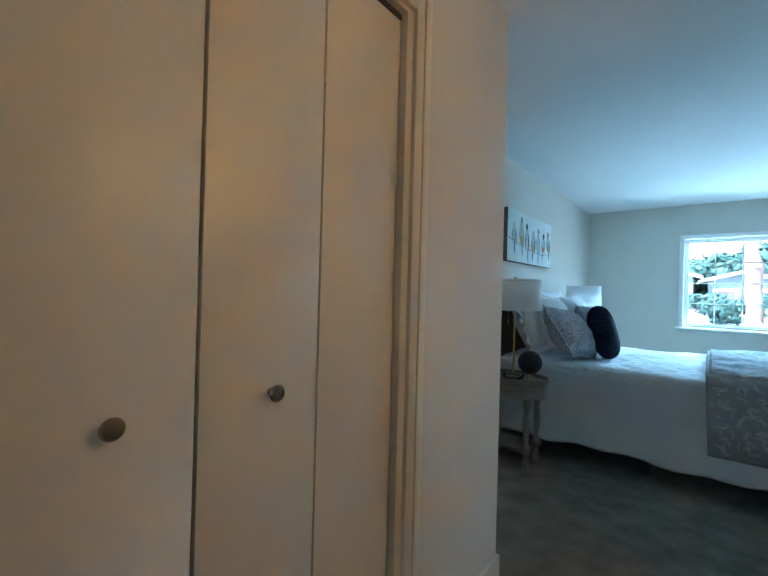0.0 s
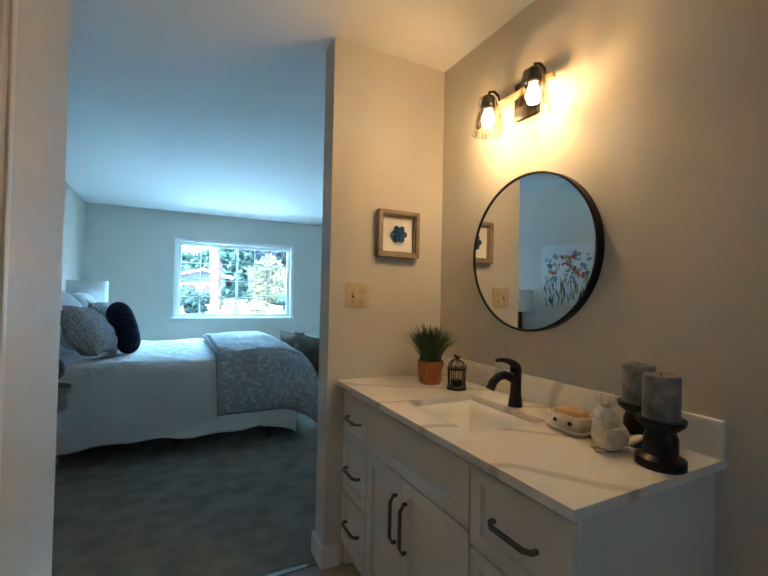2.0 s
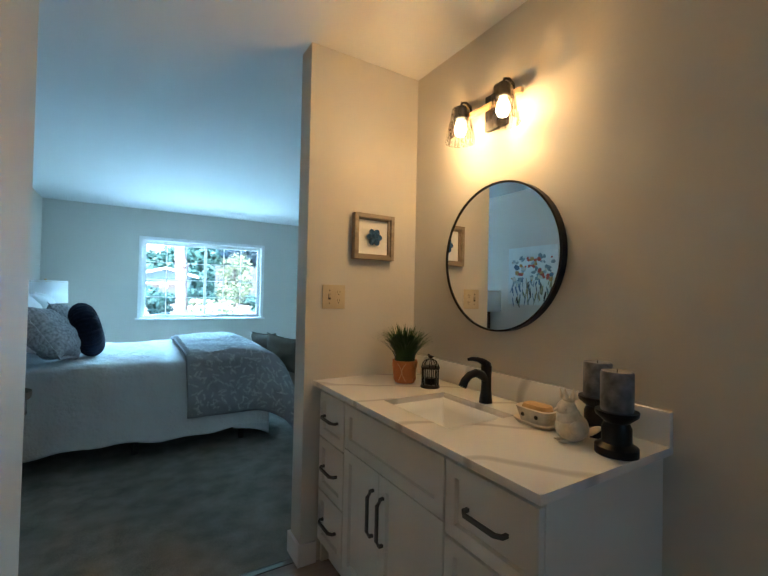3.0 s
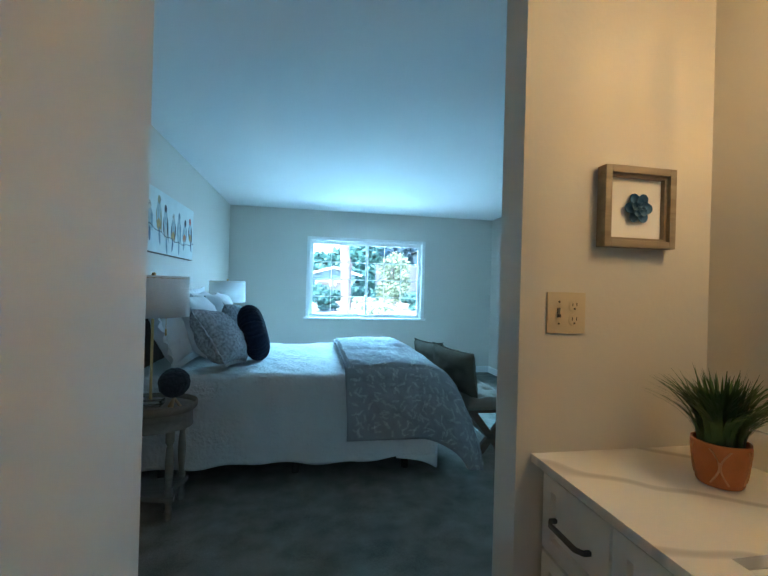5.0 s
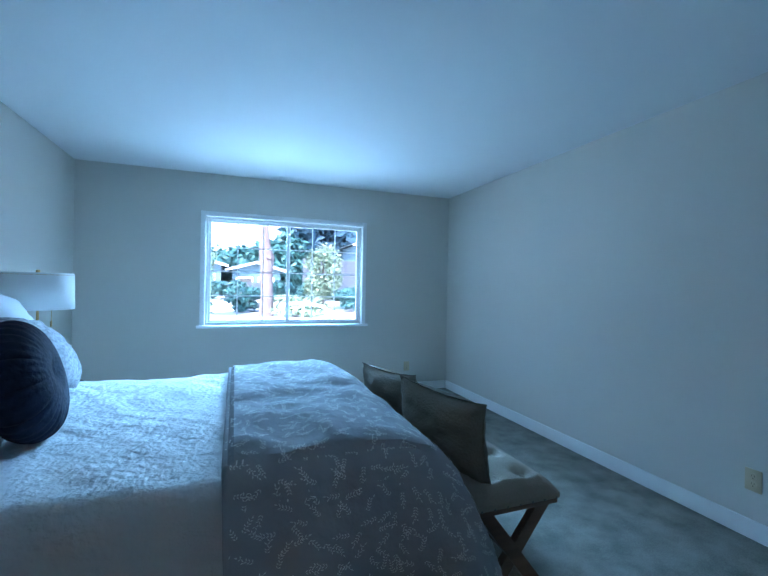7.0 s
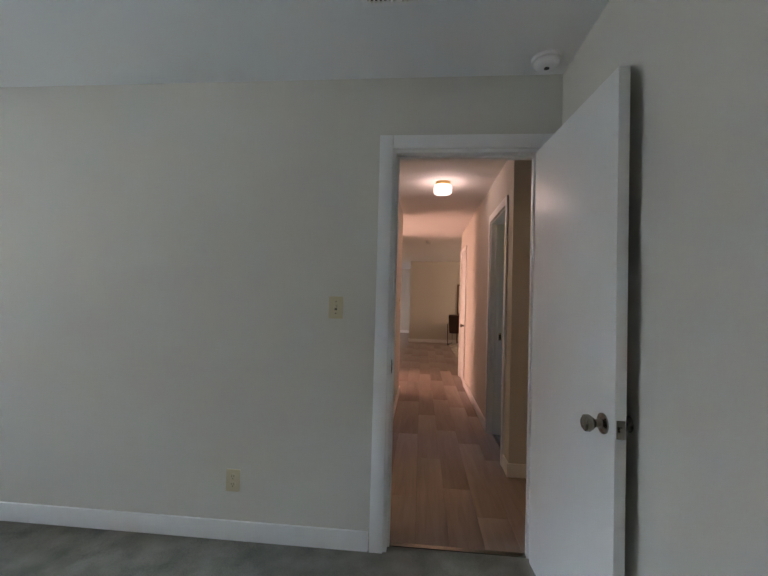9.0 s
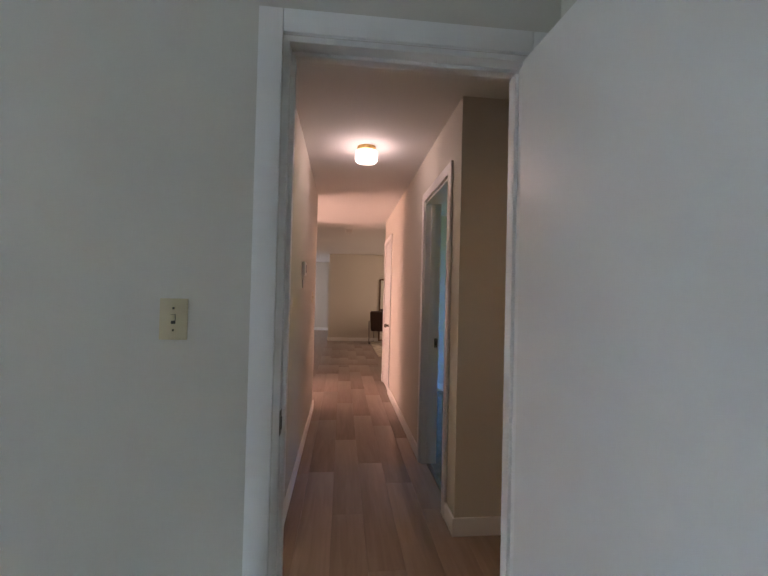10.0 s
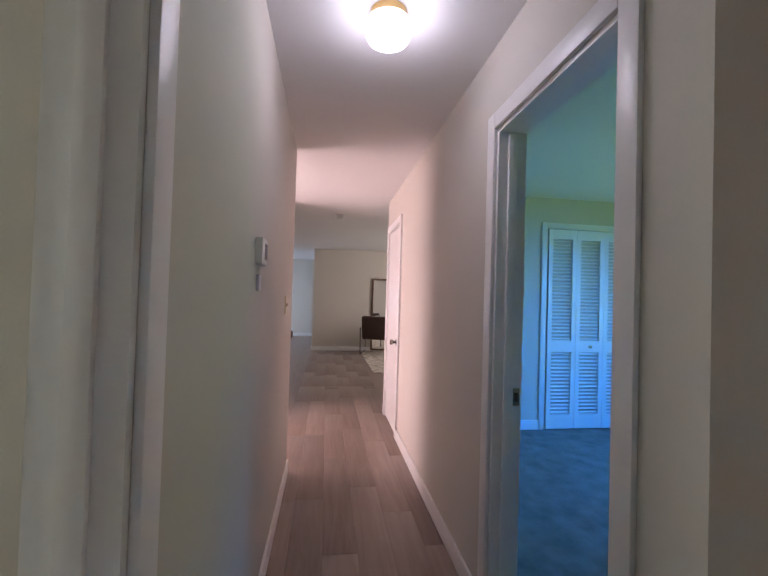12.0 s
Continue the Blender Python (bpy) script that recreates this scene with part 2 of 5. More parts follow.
M_CERAMIC = material("crackled_white_ceramic", (0.68, 0.62, 0.52), 0.45, var=0.22, scale=35, bump=0.2)
M_SOAP = material("tan_soap", (0.62, 0.40, 0.18), 0.5)
M_RATTAN = material("brown_leather", (0.045, 0.022, 0.014), 0.5, var=0.3)
M_FRAME = wooden("weathered_silver_wood", (0.17, 0.13, 0.085), (0.36, 0.29, 0.20), 0.5, per_object=0.05)
M_PAPER = material("white_mat_paper", (0.82, 0.80, 0.76), 0.9, var=0.02)
M_BLUE = material("blue_paper_flower", (0.03, 0.10, 0.22), 0.7, var=0.3, scale=40)
M_CANVAS = material("pale_canvas", (0.66, 0.70, 0.68), 0.85, var=0.12, scale=7, bump=0.2, bump_scale=80, fine=0.2)
M_CANVASEDGE = wooden("old_wood_edge", (0.09, 0.065, 0.045), (0.26, 0.20, 0.145), 0.7, per_object=0.05)

# ---- mesh helpers ----


def box(bm, x0, x1, y0, y1, z0, z1, bevel=0.0):
    made = bmesh.ops.create_cube(bm, size=1)
    for v in made["verts"]:
        v.co = Vector((x0 + (v.co.x + 0.5) * (x1 - x0), y0 + (v.co.y + 0.5) * (y1 - y0), z0 + (v.co.z + 0.5) * (z1 - z0)))
    if bevel:
        edges = list({e for v in made["verts"] for e in v.link_edges})
        bmesh.ops.bevel(bm, geom=edges, offset=bevel, segments=2, affect="EDGES", profile=0.6)
    return bm


def boxes(*rows, bevel=0.0):
    bm = bmesh.new()
    for r in rows:
        box(bm, *r, bevel=bevel)
    return bm


def lathe(profile, seg=24, at=(0, 0), sx=1.0, sy=1.0, bm=None):
    """Surface of revolution about z from (radius, z) pairs, closed at both ends where the radius is not zero."""
    bm = bm or bmesh.new()
    rings = []
    for r, z in profile:
        rings.append([bm.verts.new((at[0] + sx * r * math.cos(2 * math.pi * i / seg), at[1] + sy * r * math.sin(2 * math.pi * i / seg), z)) for i in range(seg)])
    for a, b in zip(rings, rings[1:]):
        for i in range(seg):
            f = bm.faces.new((a[i], a[(i + 1) % seg], b[(i + 1) % seg], b[i]))
            f.smooth = True
    if profile[0][0] > 1e-4:
        bm.faces.new(rings[0][::-1])
    if profile[-1][0] > 1e-4:
        bm.faces.new(rings[-1])
    return bm


def tube(points, radius, seg=10, bm=None, square=False):
    """A bar along points; square bars for pulls."""
    bm = bm or bmesh.new()
    pts = [Vector(p) for p in points]
    n = 4 if square else seg
    rings = []
    for i, p in enumerate(pts):
        d = (pts[min(i + 1, len(pts) - 1)] - pts[max(i - 1, 0)]).normalized()
        u = d.cross(Vector((0, 0, 1))) if abs(d.z) < 0.9 else d.cross(Vector((0, 1, 0)))
        u.normalize()
        w = d.cross(u)
        r = radius[i] if isinstance(radius, (list, tuple)) else radius
        ph = math.pi / 4 if square else 0
        rings.append([bm.verts.new(p + r * (u * math.cos(2 * math.pi * k / n + ph) + w * math.sin(2 * math.pi * k / n + ph))) for k in range(n)])
    for a, b in zip(rings, rings[1:]):
        for k in range(n):
            f = bm.faces.new((a[k], a[(k + 1) % n], b[(k + 1) % n], b[k]))
            f.smooth = not square
    bm.faces.new(rings[0][::-1])
    bm.faces.new(rings[-1])
    return bm


def sheet(fn, nu, nv, smooth=True, bm=None):
    """A grid of fn(u, v), u and v from 0 to 1."""
    bm = bm or bmesh.new()
    g = [[bm.verts.new(fn(i / nu, j / nv)) for j in range(nv + 1)] for i in range(nu + 1)]
    for i in range(nu):
        for j in range(nv):
            f = bm.faces.new((g[i][j], g[i + 1][j], g[i + 1][j + 1], g[i][j + 1]))
            f.smooth = smooth
    return bm


def mesh_from(name, bm, mat):
    bmesh.ops.recalc_face_normals(bm, faces=bm.faces)
    me = bpy.data.meshes.new(name)
    bm.to_mesh(me)
    bm.free()
    me.set_sharp_from_angle(angle=radians(42))
    me.materials.append(mat)
    return me


def part(name, bm, mat, parent, label=""):
    ob = new(name, mesh_from(name, bm, mat))
    ob.parent = parent
    return tagged(ob, label) if label else ob


def thing(name, loc, label, category, group="", rz=0):
    ob = new(name)
    ob.empty_display_size = 0.1
    ob.matrix_world = pose(*loc, 0, 0, rz)
    return tagged(ob, label, category, group)


def solid(name, bm, mat, label, category, kind=""):
    return tagged(new(name, mesh_from(name, bm, mat)), label, category, kind=kind)


def setting(name, bm, mat, label, category):
    return solid(name, bm, mat, label, category, "structure")


def thicken(ob, t, offset=-1.0):
    md = ob.modifiers.new("thickness", "SOLIDIFY")
    md.thickness, md.offset = t, offset
    return ob


# ---- the shell ----
H, T = 2.40, 0.12
XL, XR, YW = -0.633, 3.32, 6.87          # bedroom walls
XC, XV, YS, YB = 0.087, 1.694, 1.868, 1.992  # closet face, vanity face, stub faces
HL, HR, XA = 2.94, 2.005, 4.312          # hall walls and the alcove corner
W = "painted plaster wall in warm off-white"

setting("wall_west", boxes((XL - T, XL, 1.913, 7.01, 0, H)), M_WALL, W + " behind the bed", "wall")
WX0, WX1, WZ0, WZ1 = 0.50, 2.18, 0.83, 1.96
setting("wall_north", boxes((XL, WX0, YW, YW + 0.14, 0, H), (WX1, XR, YW, YW + 0.14, 0, H), (WX0, WX1, YW, YW + 0.14, 0, WZ0), (WX0, WX1, YW, YW + 0.14, WZ1, H)), M_WALL, W + " round the bedroom window", "wall")
DY0, DY1, DZ = 2.085, 2.825, 2.03
setting("wall_east", boxes((XR, XR + T, DY1, 7.01, 0, H), (XR, XR + T, -0.6, DY0, 0, H), (XR, XR + T, DY0, DY1, DZ, H)), M_WALL, W + " with the bedroom doorway", "wall")
setting("wall_stub", boxes((1.085, XR, YS, YB, 0, H)), M_WALL, W + " between vanity and bedroom", "wall")
CY0, CY1, CZ = 0.15, 1.345, 2.03
setting("wall_closet", boxes((XC - T, XC, -1.6, CY0, 0, H), (XC - T, XC, CY1, 2.033, 0, H), (XC - T, XC, CY0, CY1, CZ, H), (XL, XC - T, 1.913, 2.033, 0, H)), M_WALL, W + " round the closet", "wall")
setting("wall_closet_back", boxes((XL - T, XL, -1.6, 1.913, 0, H)), M_WALL, W + " inside the closet", "wall")
setting("wall_vanity", boxes((XV, XV + 0.1, -1.6, YS, 0, H)), M_WALL, W + " behind the round mirror", "wall")
setting("wall_vanity_end", boxes((XL - T, XV + 0.1, -1.72, -1.6, 0, H)), M_WALL, W + " closing the dressing area", "wall")
LX0, LX1 = 3.56, 4.275
setting("wall_hall_north", boxes((XR + T, LX0, HL, HL + T, 0, H), (LX1, 6.756, HL, HL + T, 0, H), (LX0, LX1, HL, HL + T, DZ, H)), M_WALL, W + " along the hall", "wall")
RX0, RX1 = 4.545, 5.265
KX0, KX1 = 7.46, 8.17
setting("wall_hall_south", boxes((XA, RX0, HR - T, HR, 0, H), (RX1, KX0, HR - T, HR, 0, H), (KX1, 8.277, HR - T, HR, 0, H), (RX0, RX1, HR - T, HR, DZ, H), (KX0, KX1, HR - T, HR, DZ, H)), M_WALL, W + " along the hall", "wall")
setting("wall_alcove_east", boxes((XA, XA + T, -0.6, HR - T, 0, H)), M_WALL, W + " of the hall recess", "wall")
BX0, BX1, YA = 3.56, 4.235, 1.40
setting("wall_alcove_south", boxes((XR + T, BX0, YA - T, YA, 0, H), (BX1, XA, YA - T, YA, 0, H), (BX0, BX1, YA - T, YA, DZ, H)), M_WALL, W + " with the bath doorway", "wall")
setting("wall_bath", boxes((XV + 0.1, XA, -0.72, -0.6, 0, H)), M_WALL, W + " of the bath", "wall")
setting("wall_washroom", boxes((4.36, 4.48, HL + T, 5.9, 0, H), (XR + T, 4.48, 5.9, 6.0, 0, H)), M_WALL, W + " of the washroom", "wall")
setting("wall_side_room", boxes((7.62, 7.74, -1.7, 1.885, 0, H), (XA + T, 7.74, -1.82, -1.7, 0, H)), M_WALL, W + " of the side bedroom", "wall")
setting("wall_side_room_west", boxes((XA, XA + T, -1.7, -0.6, 0, H)), M_WALL, W + " of the side bedroom", "wall")
setting("wall_entry", boxes((6.636, 6.756, HL + T, 5.6, 0, H), (8.43, 8.55, 3.25, 5.6, 0, H), (6.636, 8.55, 5.6, 5.72, 0, H)), M_WALL, W + " of the sunlit entry", "wall")
setting("wall_living", boxes((8.157, 8.277, -1.6, HR - T, 0, H), (13.4, 13.52, -1.6, 3.01, 0, H), (8.157, 13.52, -1.72, -1.6, 0, H)), M_WALL, W + " of the living room", "wall")
setting("wall_far_room", boxes((8.55, 16.6, 5.6, 5.72, 0, H), (16.6, 16.72, 2.0, 5.72, 0, H), (13.52, 16.6, 1.9, 2.0, 0, H)), M_WALL, W + " of the far room", "wall")
setting("ceiling", boxes((XL - T, 16.8, -1.9, 7.01, H, H + 0.12)), M_CEIL, "smooth white painted ceiling", "ceiling")
setting("floor_slab", boxes((XL - T, 16.8, -1.9, 7.01, -0.2, -0.012)), M_GROUT, "concrete slab under the floors", "floor")


def carpet(name, x0, x1, y0, y1, label):
    nx, ny = int((x1 - x0) / 0.05), int((y1 - y0) / 0.05)

    def at(u, v):
        p = Vector((x0 + u * (x1 - x0), y0 + v * (y1 - y0), 0))
        return (p.x, p.y, 0.003 * noise.noise(p * 5) - 0.001)
    return setting(name, sheet(at, nx, ny), M_CARPET, label, "carpet")


carpet("floor_bedroom", XL, XR + 0.06, 1.93, YW, "grey cut-pile carpet with footmarks in the bedroom")
carpet("floor_side_room", XA + T, 7.62, -1.7, HR - 0.06, "grey carpet in the side bedroom")


# baseboards: a board with a rounded top edge
def baseboard(rows, name="baseboard"):
    for x0, x1, y0, y1 in rows:
        bm = boxes((x0, x1, y0, y1, 0, 0.098), bevel=0.004)
        setting(name, bm, M_TRIM, "white painted baseboard along the wall", "baseboard")


B = 0.014
baseboard([
    (XL, XL + B, 2.033, YW), (XL + B, XR - B, YW - B, YW), (XR - B, XR, 2.90, YW - B), (1.085, XR, YB, YB + B),
    (1.071, 1.085, YS - B, YB + B), (1.085, 1.16, YS - B, YS), (XL + B, XC, 2.033, 2.033 + B), (XC, XC + B, 1.47, 2.033 + B),
    (XR + T, 3.49, HL - B, HL), (4.315, 6.756 + B, HL - B, HL), (6.756, 6.756 + B, HL, 5.6),
    (XA - B, XA, YA + 0.02, HR), (XA - B, 4.475, HR, HR + B), (5.335, 7.39, HR, HR + B), (8.24, 8.277 + B, HR, HR + B),
    (13.386, 13.4, -1.6, 3.01 + B), (13.4, 13.52, 3.01, 3.01 + B), (16.586, 16.6, 2.0, 5.6), (7.606, 7.62, 0.47, 1.885), (8.277, 8.291, -1.6, HR),
    (XV - B, XV, -1.6, 0.64),
])


def casing_y(name, xf, side, y0, y1, z1, label):
    """A door casing and jamb on a wall whose face is at x = xf; side -1: the room is at smaller x. Opening y0..y1."""
    w, p = 0.068, 0.016
    top = tagged(thing(name, (xf, (y0 + y1) / 2, 0), label, "door frame"), kind="structure")
    a, b = sorted((0, side * p))
    c = (y1 - y0) / 2
    part("casing", boxes((a, b, -c - w, -c, 0, z1 + w), bevel=0.004), M_TRIM, top)
    part("casing", boxes((a, b, c, c + w, 0, z1 + w), bevel=0.004), M_TRIM, top)
    part("head_casing", boxes((a, b, -c + 0.001, c - 0.001, z1, z1 + w), bevel=0.004), M_TRIM, top)
    return top


def jambs(parent, rows, stops):
    for r in rows:
        part("jamb", boxes(r), M_TRIM, parent)
    for r in stops:
        part("door_stop", boxes(r, bevel=0.002), M_TRIM, parent)


def casing_x(name, yf, side, x0, x1, z1, label):
    w, p = 0.068, 0.016
    top = tagged(thing(name, ((x0 + x1) / 2, yf, 0), label, "door frame"), kind="structure")
    a, b = sorted((0, side * p))
    c = (x1 - x0) / 2
    part("casing", boxes((-c - w, -c, a, b, 0, z1 + w), bevel=0.004), M_TRIM, top)
    part("casing", boxes((c, c + w, a, b, 0, z1 + w), bevel=0.004), M_TRIM, top)
    part("head_casing", boxes((-c + 0.001, c - 0.001, a, b, z1, z1 + w), bevel=0.004), M_TRIM, top)
    return top


def strike(parent, bm_rows, hole):
    s = part("strike_plate", boxes(bm_rows, bevel=0.002), M_NICKEL, parent, "nickel strike plate")
    part("latch_hole", boxes(hole), M_SLOT, s)


# bedroom door frame, hinged at the low-y side
f = casing_y("door_frame", XR, -1, DY0, DY1, DZ, "white painted door frame of the bedroom doorway")
c = (DY1 - DY0) / 2
jambs(f, [(0, T, c - 0.018, c, 0, DZ), (0, T, -c, -c + 0.018, 0, DZ), (0, T, -c + 0.018, c - 0.018, DZ - 0.018, DZ)],
      [(0.045, 0.08, c - 0.03, c - 0.018, 0, DZ - 0.03), (0.045, 0.08, -c + 0.018, c - 0.018, DZ - 0.03, DZ - 0.018), (0.045, 0.08, -c + 0.018, -c + 0.03, 0, DZ - 0.03)])
strike(f, (0.008, 0.036, c - 0.021, c - 0.0175, 0.885, 0.955), (0.014, 0.028, c - 0.0225, c - 0.02, 0.90, 0.935))
f2 = casing_y("door_frame", XR + T, 1, DY0, DY1, DZ, "white painted door frame facing the hall")
# washroom, side room, bath and hall closet frames
for nm, yf, side, x0, x1, lab in (("door_frame", HL, -1, LX0, LX1, "white door frame of the washroom off the hall"), ("door_frame", HR, 1, RX0, RX1, "white door frame of the side bedroom"),
                                  ("door_frame", YA, 1, BX0, BX1, "white door frame of the bath in the hall recess"), ("door_frame", HR, 1, KX0, KX1, "white frame of the hall closet door")):
    f = casing_x(nm, yf, side, x0, x1, DZ, lab)
    h, s = (x1 - x0) / 2, -side
    ya, yb = sorted((0, s * T))
    jambs(f, [(-h, -h + 0.018, ya, yb, 0, DZ), (h - 0.018, h, ya, yb, 0, DZ), (-h + 0.018, h - 0.018, ya, yb, DZ - 0.018, DZ)],
          [(-h + 0.018, -h + 0.03, *sorted((s * 0.04, s * 0.075)), 0, DZ - 0.03), (h - 0.03, h - 0.018, *sorted((s * 0.04, s * 0.075)), 0, DZ - 0.03)])
    if x0 != KX0 and x0 != BX0:
        strike(f, (h - (0.034 if x0 == LX0 else 0.021), h - 0.0175, *sorted((s * 0.084, s * 0.112)), 0.895, 0.965), (h - 0.0225, h - 0.02, *sorted((s * 0.09, s * 0.104)), 0.912, 0.947))


def door_knob(parent, x, y, z, out):
    """A round knob on a rose, on a face of the door that looks along out (+1 or -1 in local y)."""
    prof = [(0.0, 0.0), (0.033, 0.001), (0.033, 0.006), (0.016, 0.010), (0.012, 0.028), (0.020, 0.036), (0.027, 0.048), (0.026, 0.060), (0.018, 0.066), (0.0, 0.067)]
    bm = lathe([(r, zz) for r, zz in prof], 24)
    bmesh.ops.transform(bm, matrix=pose(x, y, z, -90 * out, 0, 0), verts=bm.verts)
    k = part("door_knob", bm, M_NICKEL, parent, "brushed nickel round knob")
    return k


def door_leaf(name, hinge, rz, width, label, knob_z=0.885, hinge_metal=M_NICKEL):
    d = thing(name, hinge, label, "door", rz=rz)
    part("door_panel", boxes((0, width, -0.0175, 0.0175, 0.012, 2.008), bevel=0.0015), M_DOOR, d)
    door_knob(d, width - 0.065, 0.0175, knob_z, 1)
    door_knob(d, width - 0.065, -0.0175, knob_z, -1)
    lp = part("latch_plate", boxes((width - 0.001, width + 0.0015, -0.0125, 0.0125, knob_z - 0.028, knob_z + 0.028)), M_NICKEL, d, "nickel latch plate")
    part("latch_bolt", boxes((width, width + 0.009, -0.006, 0.006, knob_z - 0.008, knob_z + 0.008), bevel=0.002), M_NICKEL, lp)
    for z in (0.25, 1.05, 1.82):
        hg = part("hinge", lathe([(0.0055, z - 0.045), (0.0055, z + 0.045)], 10, at=(-0.004, 0.02)), hinge_metal, d, "metal hinge")
        part("hinge_leaf", boxes((0, 0.03, 0.0175, 0.0195, z - 0.045, z + 0.045)), hinge_metal, hg)
        part("hinge_leaf", boxes((-0.0015, 0.0, -0.0155, 0.0155, z - 0.045, z + 0.045)), hinge_metal, hg)
    return d


door_leaf("bedroom_door", (3.315, 2.098, 0), 183.6, 0.745, "white flush door standing wide open against the wall")
door_leaf("bath_door", (4.165, 1.270, 0), 263, 0.64, "white flush door standing open into the bath", hinge_metal=M_PULL)
d = door_leaf("hall_closet_door", (8.15, 1.985, 0), 180, 0.67, "white flush door shut in the hall wall")

# ---- closet: bifold doors ----
cf = tagged(thing("closet_frame", (XC, 0, 0), "cream painted frame round the bifold closet", "door frame"), kind="structure")
part("jamb", boxes((-T, 0.0, CY1 - 0.035, CY1, 0, CZ)), M_CLOSET, cf)
part("jamb", boxes((-T, 0.0, CY0, CY0 + 0.035, 0, CZ)), M_CLOSET, cf)
part("head_jamb", boxes((-T, 0.0, CY0 + 0.035, CY1 - 0.035, CZ - 0.02, CZ)), M_CLOSET, cf)
part("casing", boxes((0, 0.015, CY1 - 0.006, CY1 + 0.062, 0, CZ + 0.062), bevel=0.004), M_CLOSET, cf)
part("casing_bead", boxes((0.015, 0.022, CY1 + 0.03, CY1 + 0.062, 0, CZ + 0.062), bevel=0.003), M_CLOSET, cf)
part("casing", boxes((0, 0.015, CY0 - 0.062, CY0 + 0.006, 0, CZ + 0.062), bevel=0.004), M_CLOSET, cf)
part("head_casing", boxes((0, 0.015, CY0 + 0.007, CY1 - 0.007, CZ - 0.006, CZ + 0.062), bevel=0.004), M_CLOSET, cf)
part("track", boxes((-0.055, -0.02, CY0 + 0.036, CY1 - 0.036, CZ - 0.036, CZ - 0.021)), M_SLOT, cf)


def bifold(y0, y1, y2, knob_y):
    b = thing("bifold_door", (XC - 0.022, y0, 0), "cream painted flat bifold closet door with round knob", "closet door", "bifold closet doors")
    for a, e in ((y0, y1), (y1, y2)):
        part("door_panel", boxes((-0.03, 0, a - y0 + 0.0025, e - y0 - 0.0025, 0.012, CZ - 0.038), bevel=0.003), M_CLOSET, b)
    for z in (0.3, 1.0, 1.72):
        part("hinge", lathe([(0.004, z - 0.03), (0.004, z + 0.03)], 8, at=(0.001, y1 - y0)), M_CLOSET, b)
    bm = lathe([(0.0, 0), (0.009, 0.0), (0.008, 0.012), (0.016, 0.017), (0.0185, 0.023), (0.015, 0.028), (0.0, 0.030)], 24)
    bmesh.ops.transform(bm, matrix=pose(0, knob_y - y0, 0.99, 0, 90, 0), verts=bm.verts)
    part("knob", bm, M_NICKEL, b, "brushed nickel mushroom knob")


bifold(CY0 + 0.037, 0.445, 0.733, 0.595)
bifold(0.735, 1.02, CY1 - 0.037, 0.891)

# ---- bedroom window ----
win = tagged(thing("window_1", (0, YW, 0), "white vinyl sliding window with grid bars", "window"), kind="structure")
q = 0.05
part("casing", boxes((WX0 - q, WX0, -0.02, 0, WZ0, WZ1 + q), bevel=0.004), M_TRIM, win)
part("casing", boxes((WX1, WX1 + q, -0.02, 0, WZ0, WZ1 + q), bevel=0.004), M_TRIM, win)
part("head_casing", boxes((WX0, WX1, -0.02, 0, WZ1, WZ1 + q), bevel=0.004), M_TRIM, win)
part("window_sill", boxes((WX0 - 0.075, WX1 + 0.075, -0.045, 0.055, WZ0 - 0.028, WZ0), bevel=0.006), M_TRIM, win)
fr = 0.024
part("window_frame", boxes((WX0, WX0 + fr, 0.05, 0.12, WZ0, WZ1), (WX1 - fr, WX1, 0.05, 0.12, WZ0, WZ1), (WX0 + fr, WX1 - fr, 0.05, 0.12, WZ0, WZ0 + fr), (WX0 + fr, WX1 - fr, 0.05, 0.12, WZ1 - fr, WZ1)), M_TRIM, win)
XM = 1.345


def sash(x0, x1, y, nx, s=0.024):
    z0, z1 = WZ0 + fr, WZ1 - fr
    sh = part("sash", boxes((x0, x0 + s, y, y + 0.028, z0, z1), (x1 - s, x1, y, y + 0.028, z0, z1), (x0 + s, x1 - s, y, y + 0.028, z0, z0 + s), (x0 + s, x1 - s, y, y + 0.028, z1 - s, z1)), M_TRIM, win)
    a, b, lo, hi = x0 + s, x1 - s, z0 + s, z1 - s
    for i in range(1, nx):
        x = a + (b - a) * i / nx
        part("grid_bar", boxes((x - 0.006, x + 0.006, y + 0.011, y + 0.019, lo, hi)), M_TRIM, sh)
    for k in range(1, 4):
        z = lo + (hi - lo) * k / 4
        part("grid_bar", boxes((a, b, y + 0.010, y + 0.020, z - 0.006, z + 0.006)), M_TRIM, sh)
    g = part("pane", boxes((a, b, y + 0.0075, y + 0.0095, lo, hi)), M_GLASS, sh)
    g.visible_shadow = False


sash(WX0 + fr, XM + 0.02, 0.085, 3)
sash(XM - 0.02, WX1 - fr, 0.054, 3)

# ---- bedroom: the bed ----
BX, BY0, BY1, BZ = 1.40, 3.53, 5.06, 0.70     # foot end, near and far side, top of the mattress


def fold(x, y, k=1.0):
    return noise.noise(Vector((x * 3.1, y * 3.1, 0.3))) * 0.012 * k + noise.noise(Vector((x * 11, y * 9, 1.7))) * 0.004 * k


